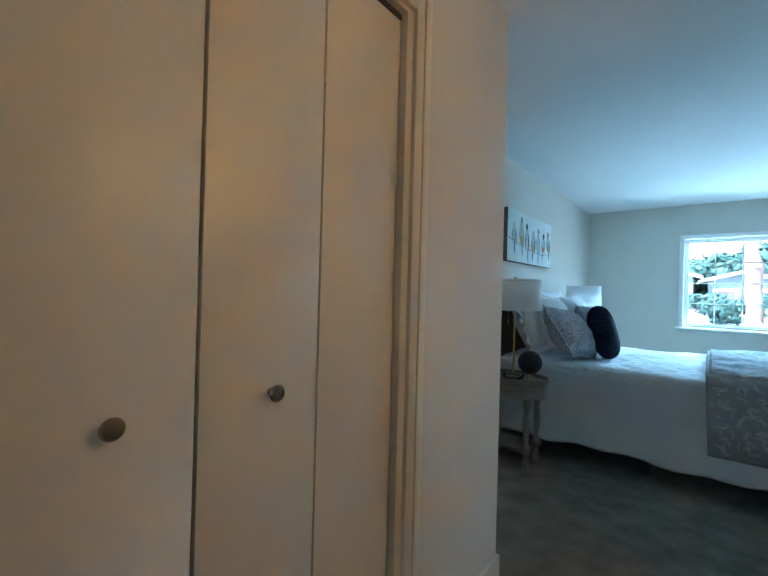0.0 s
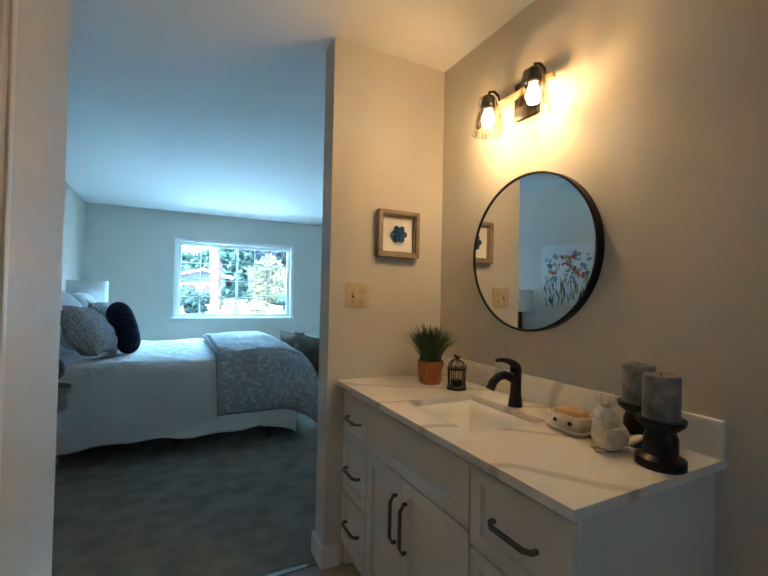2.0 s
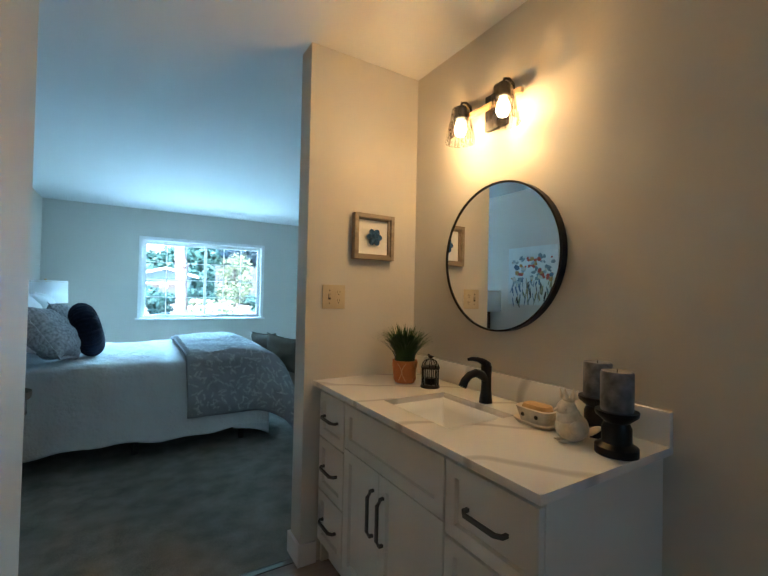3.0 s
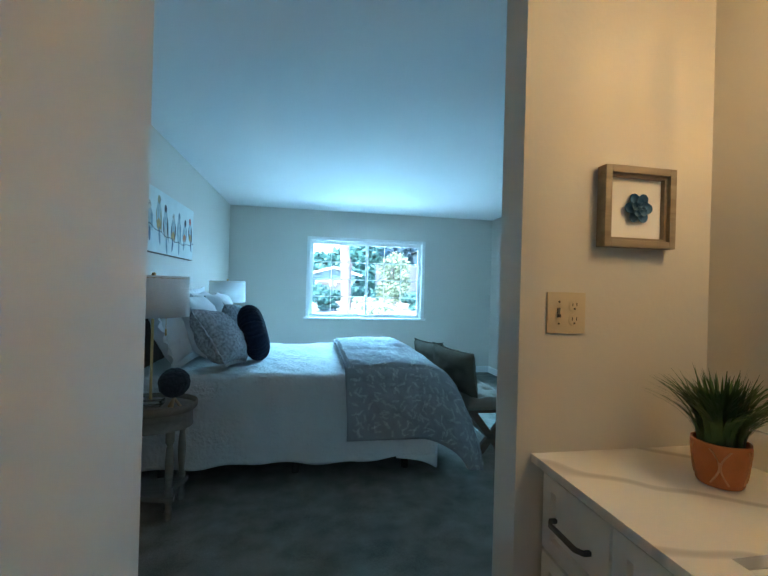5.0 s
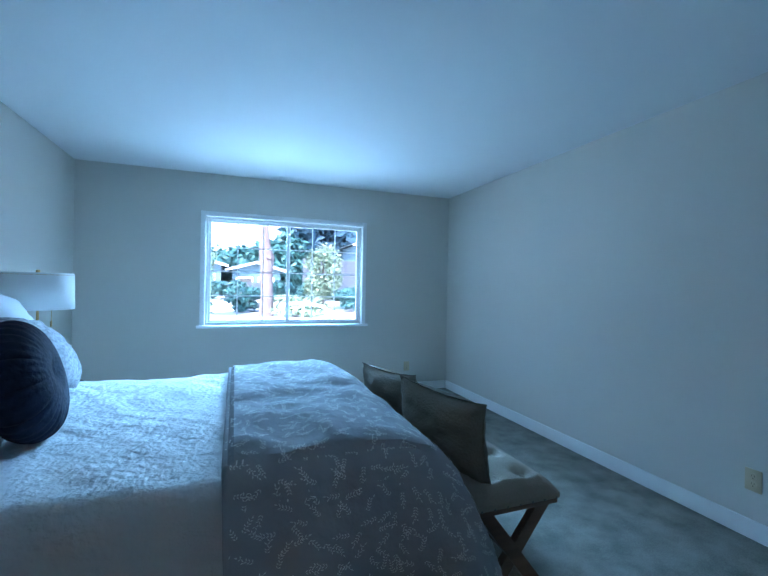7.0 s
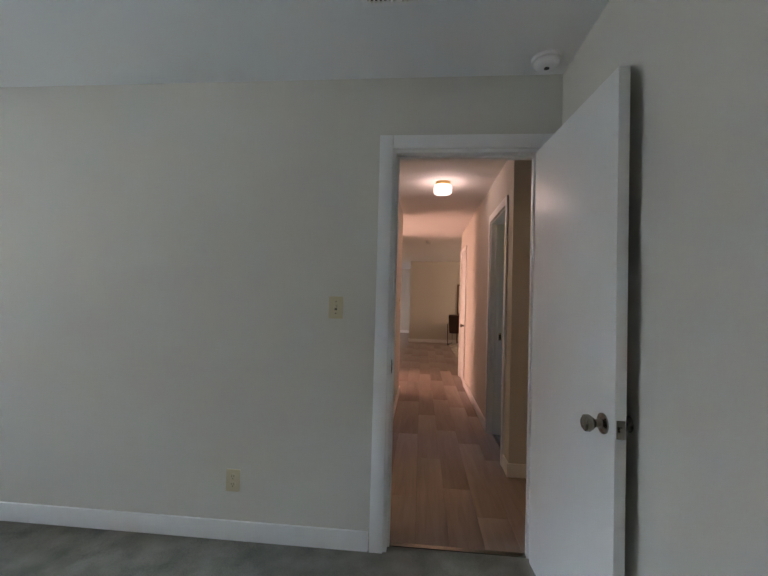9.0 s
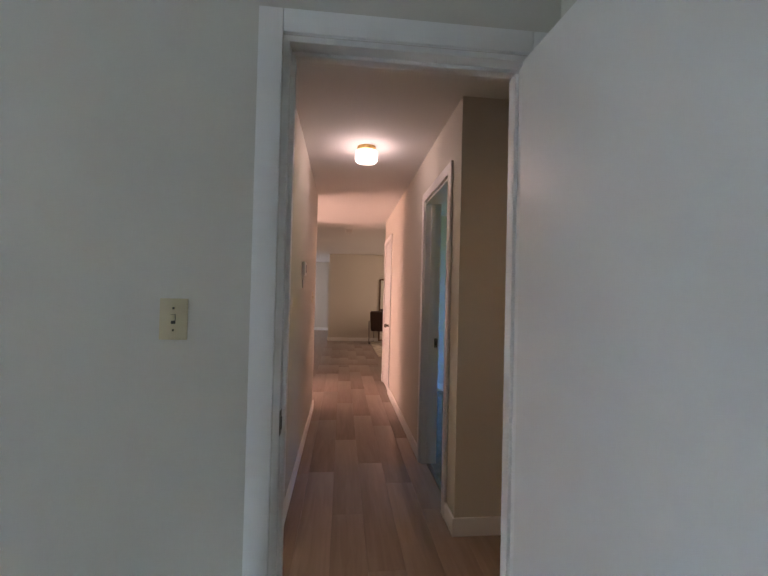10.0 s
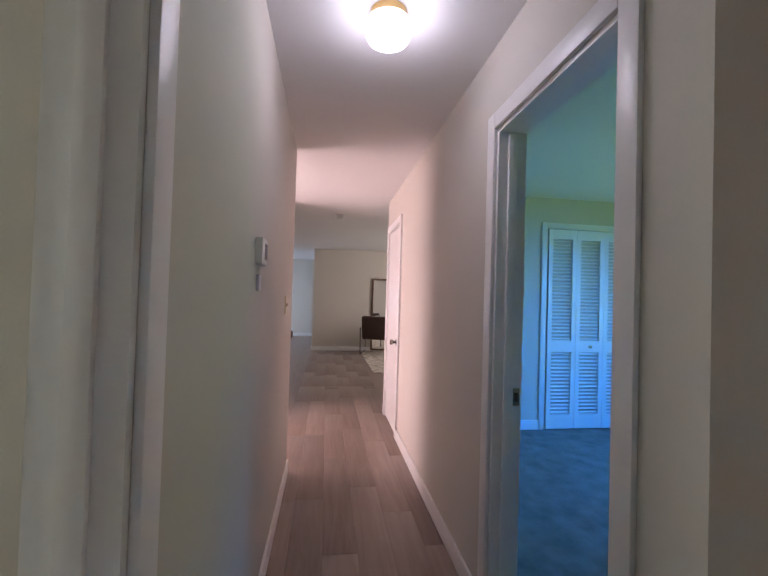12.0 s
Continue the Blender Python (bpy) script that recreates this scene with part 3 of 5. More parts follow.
bed = thing("bed", (0.4, 4.3, 0), "queen bed made up with a white quilted coverlet", "bed")
ox, oy = 0.4, 4.3
part("mattress", boxes((-0.55 - ox, BX - 0.02 - ox, BY0 + 0.03 - oy, BY1 - 0.03 - oy, 0.30, BZ - 0.012), bevel=0.03), M_SKIRT, bed)
part("bed_frame", boxes((-0.52 - ox, BX - 0.08 - ox, BY0 + 0.08 - oy, BY1 - 0.08 - oy, 0.17, 0.30)), M_SLOT, bed)
for lx in (-0.40, 0.45, BX - 0.18):
    for ly in (BY0 + 0.16, BY1 - 0.16):
        part("bed_leg", lathe([(0.025, 0), (0.025, 0.17)], 10, at=(lx - ox, ly - oy)), M_SLOT, bed)


def coverlet(u, v):
    # runs across the bed from hem to hem, rounded over both sides
    x = -0.56 + u * (BX + 0.56)
    drop, r = BZ - 0.135, 0.05
    arc = r * math.pi / 2
    total = 2 * (drop - r + arc) + (BY1 - BY0 - 2 * r)
    s = v * total
    hem = 0.012 * math.sin(x * 7.0) + 0.008 * math.sin(x * 17 + 1)
    far = s > total / 2
    d = total - s if far else s
    side = drop - r
    if d < side:
        out, z = -0.006 - 0.010 * (1 - d / side), 0.135 + d + hem * (1 - d / side)
        out -= 0.012 * (1 - d / side) * (0.5 + 0.5 * math.sin(x * 9.0))
    elif d < side + arc:
        a = (d - side) / r
        out, z = r * (1 - math.cos(a)), BZ - r + r * math.sin(a)
    else:
        out, z = r + d - side - arc, BZ
    y = BY1 - out if far else BY0 + out
    quilt = 0.0045 * math.sin(x * 40 + 2.2 * math.sin(y * 9)) * math.sin(y * 33 + 1.5 * math.sin(x * 7)) if z > 0.2 else 0
    n = fold(x, y + z, 1.5) + quilt
    return (x - ox, y - oy - (0 if z > BZ - 0.02 else n * (-1 if far else 1)), z + (n if z > BZ - 0.03 else 0))


thicken(part("coverlet", sheet(coverlet, 90, 130), M_SHEET, bed, "white quilted coverlet"), 0.008)


def foot_drop(u, v):
    y = BY0 + 0.0 + u * (BY1 - BY0)
    z = 0.06 + v * (BZ - 0.08)
    return (BX - ox + 0.004 + 0.012 * math.sin(y * 22) * (1 - v), y - oy, z)


thicken(part("bed_skirt", sheet(foot_drop, 60, 10), M_SKIRT, bed, "white bed skirt at the foot"), 0.006)


def corner_skirt(u, v):
    x = 1.12 + u * (BX - 1.12)
    return (x - ox, BY0 - 0.022 - oy + 0.006 * math.sin(x * 30), 0.145 - v * (0.02 + 0.075 * u * u) + 0.012)


thicken(part("bed_skirt", sheet(corner_skirt, 14, 4), M_SKIRT, bed), 0.006)

head = thing("headboard", (XL + 0.01, 4.3, 0), "dark brown wooden headboard against the wall", "headboard")
part("panel", boxes((0.0, 0.055, -0.83, 0.83, 0.10, 1.10), bevel=0.012), M_HEAD, head)
for y in (-0.70, 0.70):
    part("leg", boxes((0.01, 0.05, y - 0.03, y + 0.03, 0, 0.11)), M_WALNUT, head)

# ---- duvet folded over the foot ----
DX0 = 0.76
LX = BX + 0.10


def duvet_point(u, v):
    """v runs from the near hem over the bed to the far hem; u from the fold towards and over the foot."""
    top = BZ + 0.045
    r = 0.10
    arc = r * math.pi / 2
    hem = 0.27
    side = top - r - hem
    wtop = (BY1 - BY0) + 0.04 - 2 * r
    total = 2 * (side + arc) + wtop
    s = v * total
    far = s > total / 2
    d = total - s if far else s
    if d < side:
        out, z = -0.035 * math.sin(math.pi * (d / side) ** 0.8) - 0.01, hem + d
    elif d < side + arc:
        a = (d - side) / r
        out, z = r * (1 - math.cos(a)), top - r + r * math.sin(a)
    else:
        out, z = r + d - side - arc, top
    y = (BY1 + 0.02 - out) if far else (BY0 - 0.02 + out)
    # along the bed and down over the foot
    L = 1.22
    p = u * L
    flat = BX - 0.13 - DX0
    R = 0.32
    if p < flat:
        x, dz = DX0 + p, 0.0
        x += 0.03 * (1 - z / top) * (1 - u)
    else:
        a = min((p - flat) / R, 1.30)
        x, dz = DX0 + flat + R * math.sin(a), -R * (1 - math.cos(a))
        rest = p - flat - R * 1.30
        if rest > 0:
            x += rest * (math.cos(1.30) - 0.8 * rest)
            dz -= rest * math.sin(1.30)
    k = z / top
    drape = max(0.0, u - 0.45)
    zz = z + dz * (0.25 + 0.75 * k)
    if k < 0.98:
        zz -= 0.42 * drape * (1 - k)
        x += 0.24 * drape * math.sin(math.pi * min(1.0, (1 - k) / 0.74))
        y += (0.055 * math.sin(x * 21 + 2.5 * k) * drape * (1 - 0.6 * k) + 0.05 * drape * (1 - k)) * (1 if far else -1)
    wr = noise.noise(Vector((x * 4, y * 4, z * 4))) * 0.022 + noise.noise(Vector((x * 10, y * 10, z * 9))) * 0.011 + abs(noise.noise(Vector((x * 22, y * 9, z * 14)))) * 0.006
    tuft = 0
    for tx, ty in ((1.0, 3.95), (1.0, 4.6), (1.28, 4.25), (0.82, 3.6)):
        tuft += 0.02 * math.exp(-((x - tx) ** 2 + (y - ty) ** 2) / 0.003)
    puff = 0.03 * math.sin(math.pi * min(1, max(0, v))) - (0.03 if u < 0.02 else 0)
    if z > top - 0.01:
        return Vector((x, y, max(zz + wr + puff - tuft, 0.05)))
    return Vector((x, y - (wr * (-1 if far else 1)), max(zz + wr * 0.4, 0.05)))


duvet = thing("duvet", (1.1, 4.3, BZ), "grey duvet with pale leaf sprigs over the bed foot", "duvet")
off = Vector((1.1, 4.3, BZ))
ob = part("cover", sheet(lambda u, v: duvet_point(u, v) - off, 70, 130), M_DUVET, duvet)
thicken(ob, 0.010, 0.0)
# sprigs printed on the cover, following its surface
bm = bmesh.new()
rng = random.Random(5)


def on_cover(u, v):
    p = duvet_point(u, v)
    a, b = duvet_point(min(u + 0.01, 1), v) - duvet_point(max(u - 0.01, 0), v), duvet_point(u, min(v + 0.005, 1)) - duvet_point(u, max(v - 0.005, 0))
    n = a.cross(b)
    n.normalize()
    if n.dot(Vector((0, -1 if v < 0.5 else 1, 0.5))) < 0:
        n = -n
    return p, n


def leaf(uc, vc, ang, length, wide):
    ring = []
    for du, dv in ((0, 0), (0.5, wide), (1, 0), (0.5, -wide)):
        lu, lv = du * math.cos(ang) - dv * math.sin(ang), du * math.sin(ang) + dv * math.cos(ang)
        u, v = uc + lu * length / 1.22, vc + lv * length / 2.7
        if not (0.01 < u < 0.99 and 0.01 < v < 0.99):
            return
        p, n = on_cover(u, v)
        ring.append(bm.verts.new(p + n * 0.008 - off))
    if max((ring[i].co - ring[i - 2].co).length for i in range(4)) < 0.019:
        bm.faces.new(ring)


for iu in range(28):
    for iv in range(42):
        uc, vc = 0.02 + iu * 0.034 + rng.uniform(-0.012, 0.012), 0.01 + iv * 0.0232 + rng.uniform(-0.007, 0.007)
        stem = rng.uniform(0, 6.28)
        for k in range(5):
            a = stem + rng.uniform(-0.2, 0.2)
            cu, cv = uc + math.cos(a) * k * 0.0085 / 1.22, vc + math.sin(a) * k * 0.0085 / 2.7
            for sgn in (-1, 1):
                leaf(cu, cv, a + sgn * 0.8, 0.0105, 0.20)
        leaf(uc + math.cos(stem) * 0.042 / 1.22, vc + math.sin(stem) * 0.042 / 2.7, stem, 0.012, 0.20)
ob = part("leaf_print", bm, M_LEAFPRINT, duvet, "pale leaf sprigs")
ob["kind"] = "stuff"


# ---- pillows ----
def pillow_mesh(w, h, d, flange=0.0, seed=0, ruffle=0.0):
    """A stuffed cushion in the local x-z plane, with pointed corners and creases; thickness along y."""
    n = 22
    bm = bmesh.new()

    def pt(u, v, side):
        a, b = 2 * u - 1, 2 * v - 1
        pinch = 1 - 0.07 * (1 - a * a) * abs(b) ** 2 - 0.07 * (1 - b * b) * abs(a) ** 2
        x, z = a * w / 2 * (1 - 0.06 * (1 - b * b) * abs(a)), b * h / 2 * (1 - 0.06 * (1 - a * a) * abs(b))
        body = max(0.0, (1 - abs(a) ** 2.6) * (1 - abs(b) ** 2.6)) ** 0.45
        t = d / 2 * body + (noise.noise(Vector((a * 2.5 + seed, b * 2.5, side))) * 0.022 + noise.noise(Vector((a * 7 + seed, b * 5, side))) * 0.009) * body
        return Vector((x * pinch, side * max(t, 0.0), z * pinch))
    for side in (-1, 1):
        sheet(lambda u, v: pt(u, v, side), n, n, bm=bm)
    if flange:
        segs = 88
        ring = []
        for i in range(segs):
            tt = i / segs * 4
            k, fr_ = int(tt), tt - int(tt)
            a, b = [(-1 + 2 * fr_, -1), (1, -1 + 2 * fr_), (1 - 2 * fr_, 1), (-1, 1 - 2 * fr_)][k]
            p = pt((a + 1) / 2, (b + 1) / 2, 1)
            p.y = 0
            o = Vector((a, 0, b)).normalized()
            wv = ruffle * math.sin(i * 1.9 + seed)
            ring.append((bm.verts.new(p - o * 0.01), bm.verts.new(p + o * flange * 0.5 + Vector((0, wv * 0.6, 0))), bm.verts.new(p + o * (flange + 0.3 * wv) + Vector((0, wv, 0)))))
        for i in range(segs):
            a, b = ring[i], ring[(i + 1) % segs]
            for k in (0, 1):
                f = bm.faces.new((a[k], b[k], b[k + 1], a[k + 1]))
                f.smooth = True
    bmesh.ops.remove_doubles(bm, verts=bm.verts, dist=0.0005)
    return bm


def pillow(name, m, w, h, d, mat, label, flange=0.0, seed=0, ruffle=0.0, category="pillow"):
    ob = solid(name, pillow_mesh(w, h, d, flange, seed, ruffle), mat, label, category)
    ob.matrix_world = m
    return ob


# back row: white ruffled shams, then white pillows, grey patterned pair, navy round pillow
ZT = BZ + 0.005
for y, sd in ((3.93, 1), (4.66, 2)):
    pillow("ruffled_pillow", pose(-0.40, y, ZT + 0.27, -20, 0, 90), 0.62, 0.50, 0.24, M_PILLOW, "white ruffled pillow propped against the headboard", 0.05, sd, 0.014)
    pillow("sleeping_pillow", pose(-0.26, y + 0.06, ZT + 0.28, -26, 0, 92), 0.58, 0.46, 0.24, M_PILLOW, "plump white pillow leaning on the back pillows", 0.0, sd + 3)
for y, sd, rr in ((3.84, 7, 84), (4.66, 8, 96)):
    pillow("patterned_pillow", pose(-0.09, y, ZT + 0.195, -36, 9, rr), 0.52, 0.43, 0.25, M_GREYPILLOW, "grey patterned pillow with a flanged edge", 0.028, sd, 0.004)

# navy round pillow with a pleated rim, standing on its edge
bm = bmesh.new()
prof = []
for i in range(25):
    a = -math.pi / 2 + math.pi * i / 24
    prof.append((0.215 * max(math.cos(a), 0) ** 0.62, 0.10 * math.sin(a)))
prof[0], prof[-1] = (0.0, -0.075), (0.0, 0.075)
lathe(prof, 156, bm=bm)
for vtx in bm.verts:
    r = math.hypot(vtx.co.x, vtx.co.y)
    a = math.atan2(vtx.co.y, vtx.co.x)
    if r > 0.03:
        vtx.co *= 1 + 0.042 * (abs(math.sin(a * 18)) ** 0.6 - 0.5) * max(0.0, min(1, (r - 0.09) / 0.08))
ob = solid("round_pillow", bm, M_NAVY, "navy velvet round pillow with pleated rim standing on the bed", "pillow")
ob.matrix_world = pose(0.10, 4.08, ZT + 0.205, 0, 74, 8)

# ---- bench at the foot ----
bench = thing("bench", (1.868, 4.28, 0), "tufted oatmeal bench on crossed brown wooden legs", "bench")


def bench_top(u, v):
    x, y = (u - 0.5) * 0.40, (v - 0.5) * 1.30
    e = min(1, min(u, 1 - u) / 0.16) ** 0.5 * min(1, min(v, 1 - v) / 0.05) ** 0.5
    z = 0.43 + 0.058 * e
    for i in range(6):
        for k in range(2):
            z -= 0.030 * math.exp(-((x + 0.09 - 0.18 * k) ** 2 + (y + 0.54 - 0.216 * i) ** 2) / 0.0016)
    return (x, y, z)


part("cushion", sheet(bench_top, 40, 110), M_BENCH, bench, "button-tufted linen cushion")
part("seat_band", boxes((-0.199, 0.199, -0.649, 0.649, 0.405, 0.433), bevel=0.006), M_BENCH, bench)
part("seat_rail", boxes((-0.192, 0.192, -0.642, 0.642, 0.383, 0.4055), bevel=0.003), M_WALNUT, bench)
for i in range(22):
    for sx in (-1, 1):
        part("nailhead", lathe([(0.0, 0.0), (0.005, 0.0), (0.003, 0.003), (0.0, 0.004)], 8), M_PULL, bench).matrix_basis = pose(sx * 0.199, -0.63 + 0.06 * i, 0.410, 0, 90 * sx, 0)
for i in range(7):
    part("nailhead", lathe([(0.0, 0.0), (0.005, 0.0), (0.003, 0.003), (0.0, 0.004)], 8), M_PULL, bench).matrix_basis = pose(-0.18 + 0.06 * i, -0.649, 0.410, 90, 0, 0)
for i in range(6):
    for k in range(2):
        part("button", lathe([(0.012, -0.004), (0.010, 0.004), (0.0, 0.006)], 12, at=(0, 0)), M_BENCH, bench).location = (-0.09 + 0.18 * k, -0.54 + 0.216 * i, 0.462)
for y in (-0.60, 0.60):
    for s in (-1, 1):
        bm = bmesh.new()
        w = 0.034
        pts = [(-0.185 * s, 0.385), (-0.185 * s + w * 2 * s, 0.385), (0.185 * s, 0.0), (0.185 * s - w * 2 * s, 0.0)]
        yy = (y - 0.02, y + 0.02) if s == 1 else (y - 0.016, y + 0.016)
        va = [bm.verts.new((px, yy[0], pz)) for px, pz in pts]
        vb = [bm.verts.new((px, yy[1], pz)) for px, pz in pts]
        bm.faces.new(va)
        bm.faces.new(vb[::-1])
        for i in range(4):
            bm.faces.new((va[i], vb[i], vb[(i + 1) % 4], va[(i + 1) % 4]))
        part("leg", bm, M_WALNUT, bench)
part("stretcher", boxes((-0.014, 0.014, -0.58, 0.58, 0.175, 0.205), bevel=0.003), M_WALNUT, bench)
pillow("bench_cushion", pose(1.655, 3.90, 0.653, 12, 3, -71), 0.50, 0.355, 0.18, M_OLIVE, "olive linen cushion leaning on the bench", 0.008, 11, 0.002, "cushion")
pillow("bench_cushion", pose(1.62, 4.40, 0.645, 14, -2, -76), 0.50, 0.35, 0.18, M_OLIVE, "olive linen cushion leaning behind the first", 0.008, 12, 0.002, "cushion")


# ---- nightstands and lamps ----
def nightstand(x, y):
    n = thing("nightstand", (x, y, 0), "grey-washed oval side table with turned legs", "side table", "nightstands beside the bed")
    a, b = 0.25, 0.185
    part("tray_top", lathe([(0.0, 0.585), (0.93, 0.585), (0.95, 0.60), (0.99, 0.612), (1.0, 0.60), (0.985, 0.575), (0.95, 0.565), (0.0, 0.562)], 48, sx=a, sy=b), M_NIGHT, n)
    part("apron", lathe([(0.0, 0.563), (0.90, 0.563), (0.90, 0.49), (0.915, 0.485), (0.915, 0.475), (0.0, 0.475)], 48, sx=a, sy=b), M_NIGHT, n)
    leg = [(0.017, 0.0), (0.022, 0.03), (0.014, 0.07), (0.022, 0.10), (0.022, 0.155), (0.014, 0.18), (0.020, 0.23), (0.023, 0.30), (0.018, 0.38), (0.014, 0.40), (0.023, 0.42), (0.023, 0.476)]
    for sx in (-1, 1):
        for sy in (-1, 1):
            part("leg", lathe(leg, 16, at=(sx * 0.145, sy * 0.108)), M_NIGHT, n)
    bm = bmesh.new()
    ring = []
    for i in range(64):
        t = 2 * math.pi * i / 64
        c_, s_ = math.cos(t), math.sin(t)
        r = 1 / max(abs(c_), abs(s_))
        k = 1 - 0.22 * math.cos(2 * t) ** 2
        ring.append((0.175 * c_ * r * k, 0.135 * s_ * r * k))
    lo = [bm.verts.new((px, py, 0.105)) for px, py in ring]
    hi = [bm.verts.new((px, py, 0.13)) for px, py in ring]
    bm.faces.new(lo[::-1])
    bm.faces.new(hi)
    for i in range(64):
        bm.faces.new((lo[i], lo[(i + 1) % 64], hi[(i + 1) % 64], hi[i]))
    part("lower_shelf", bm, M_NIGHT, n)
    return n


def table_lamp(x, y, z):
    l = thing("table_lamp", (x, y, z), "unlit brass rod lamp with white drum shade and glass base", "table lamp", "lamps beside the bed")
    part("base", boxes((-0.065, 0.065, -0.05, 0.05, 0, 0.035), bevel=0.008), M_GLASS, l, "clear crystal block base")
    part("stem", lathe([(0.009, 0.035), (0.0075, 0.05), (0.0075, 0.50)], 12), M_BRASS, l, "slim brass rod")
    bm = bmesh.new()
    lathe([(0.186, 0.50), (0.181, 0.725)], 48, bm=bm)
    bmesh.ops.delete(bm, geom=[f for f in bm.faces if len(f.verts) > 4], context="FACES_ONLY")
    sh = thicken(part("shade", bm, M_SHADE, l, "white linen drum shade"), 0.003)
    part("shade_ring", tube([(0.18 * math.cos(t * math.pi / 18), 0.18 * math.sin(t * math.pi / 18), 0.713) for t in range(37)], 0.002, 6), M_BRASS, sh)
    for k in range(3):
        t = 2 * math.pi * k / 3
        part("spider_arm", tube([(0, 0, 0.713), (0.18 * math.cos(t), 0.18 * math.sin(t), 0.713)], 0.002, 6), M_BRASS, sh)
    for dx in (-0.06, 0.06):
        ch_ = part("pull_chain", tube([(dx, 0.03, 0.56), (dx, 0.03, 0.425)], 0.0016, 6), M_BRASS, l, "thin brass pull chain")
        part("chain_end", lathe([(0.0, 0.385), (0.005, 0.388), (0.005, 0.422), (0.0, 0.426)], 10, at=(dx, 0.03)), M_BRASS, ch_)
    part("finial", lathe([(0.004, 0.50), (0.004, 0.725), (0.011, 0.727), (0.011, 0.742), (0.0, 0.746)], 12), M_BRASS, l, "brass finial")
    part("bulb", lathe([(0.013, 0.52), (0.014, 0.55), (0.03, 0.59), (0.026, 0.625), (0.0, 0.645)], 14), M_PORC, l)
    return l


nightstand(-0.345, 3.30)
nightstand(-0.36, 5.42)
table_lamp(-0.345, 3.31, 0.5855)
table_lamp(-0.36, 5.42, 0.5855)
orb = thing("knot_ball", (-0.20, 3.235, 0.5855), "dark blue textured ball on a pale wooden tripod foot", "ornament")
bm = bmesh.new()
bmesh.ops.create_icosphere(bm, subdivisions=4, radius=0.080)
for v in bm.verts:
    d = v.co.normalized()
    v.co += d * (0.0025 * math.sin(14 * d.x + 5 * math.sin(7 * d.z)) * math.sin(13 * d.y + 3))
    v.co.z += 0.142
for f in bm.faces:
    f.smooth = True
part("ball", bm, M_BALL, orb)
for k in range(3):
    t = 2 * math.pi * k / 3 + 0.5
    part("foot", tube([(0.035 * math.cos(t), 0.035 * math.sin(t), 0.006), (-0.012 * math.cos(t), -0.012 * math.sin(t), 0.075)], [0.008, 0.007], 8), M_PALEWOOD, orb, "pale wooden peg")


# ---- pictures on the bedroom wall ----
art = thing("bird_painting", (XL, 4.35, 1.724), "long pale canvas of seven birds on a branch", "painting")
AW, AH = 1.20, 0.46
part("canvas", boxes((0.003, 0.040, -AW / 2, AW / 2, -AH / 2, AH / 2), bevel=0.002), M_CANVAS, art)
part("wooden_edge", boxes((0.0, 0.0385, -AW / 2 - 0.006, -AW / 2 - 0.0005, -AH / 2, AH / 2)), M_CANVASEDGE, art, "dark weathered wooden side")
part("wooden_edge", boxes((0.0, 0.0385, -AW / 2, AW / 2, -AH / 2 - 0.005, -AH / 2 - 0.0005)), M_CANVASEDGE, art)
P = {k: material(k + "_oil_paint", c_, 0.8, var=0.35, scale=30) for k, c_ in dict(slate=(0.20, 0.27, 0.30), ochre=(0.42, 0.27, 0.10), olive=(0.30, 0.28, 0.17), pale=(0.50, 0.49, 0.42), rust=(0.42, 0.17, 0.08), dark=(0.04, 0.04, 0.04), blue=(0.10, 0.17, 0.26), red=(0.45, 0.10, 0.07), green=(0.16, 0.20, 0.11), mist=(0.36, 0.43, 0.44), dusk=(0.12, 0.16, 0.20)).items()}


def blob(bm, y, z, ry, rz, tilt=0, x=0.0412, n=18, wob=0.0, seed=0):
    vs = []
    for i in range(n):
        t = 2 * math.pi * i / n
        k = 1 + wob * noise.noise(Vector((math.cos(t) * 2 + seed, math.sin(t) * 2, seed)))
        a, b = ry * k * math.cos(t), rz * k * math.sin(t)
        vs.append(bm.verts.new((x, y + a * math.cos(tilt) - b * math.sin(tilt), z + a * math.sin(tilt) + b * math.cos(tilt))))
    bm.faces.new(vs)


def stroke(y, z0, z1, lean, widths, mat, parent, name, x, seed=0, shift=0.0):
    """A painted shape hanging from z1 down to z0, its half-widths spread evenly along it."""
    b = bmesh.new()
    n, left, right = 22, [], []
    for i in range(n + 1):
        k = i / n
        q_ = k * (len(widths) - 1)
        j = min(int(q_), len(widths) - 2)
        w_ = widths[j] + (widths[j + 1] - widths[j]) * (0.5 - 0.5 * math.cos(math.pi * (q_ - j)))
        c_ = y + shift + lean * k * k
        z = z1 + (z0 - z1) * k
        jit = 0.0035 * noise.noise(Vector((k * 9, seed, 0.3)))
        left.append(b.verts.new((x, c_ - w_ + jit, z)))
        right.append(b.verts.new((x, c_ + w_ + jit, z)))
    for i in range(n):
        b.faces.new((left[i], right[i], right[i + 1], left[i + 1]))
    return part(name, b, mat, parent)


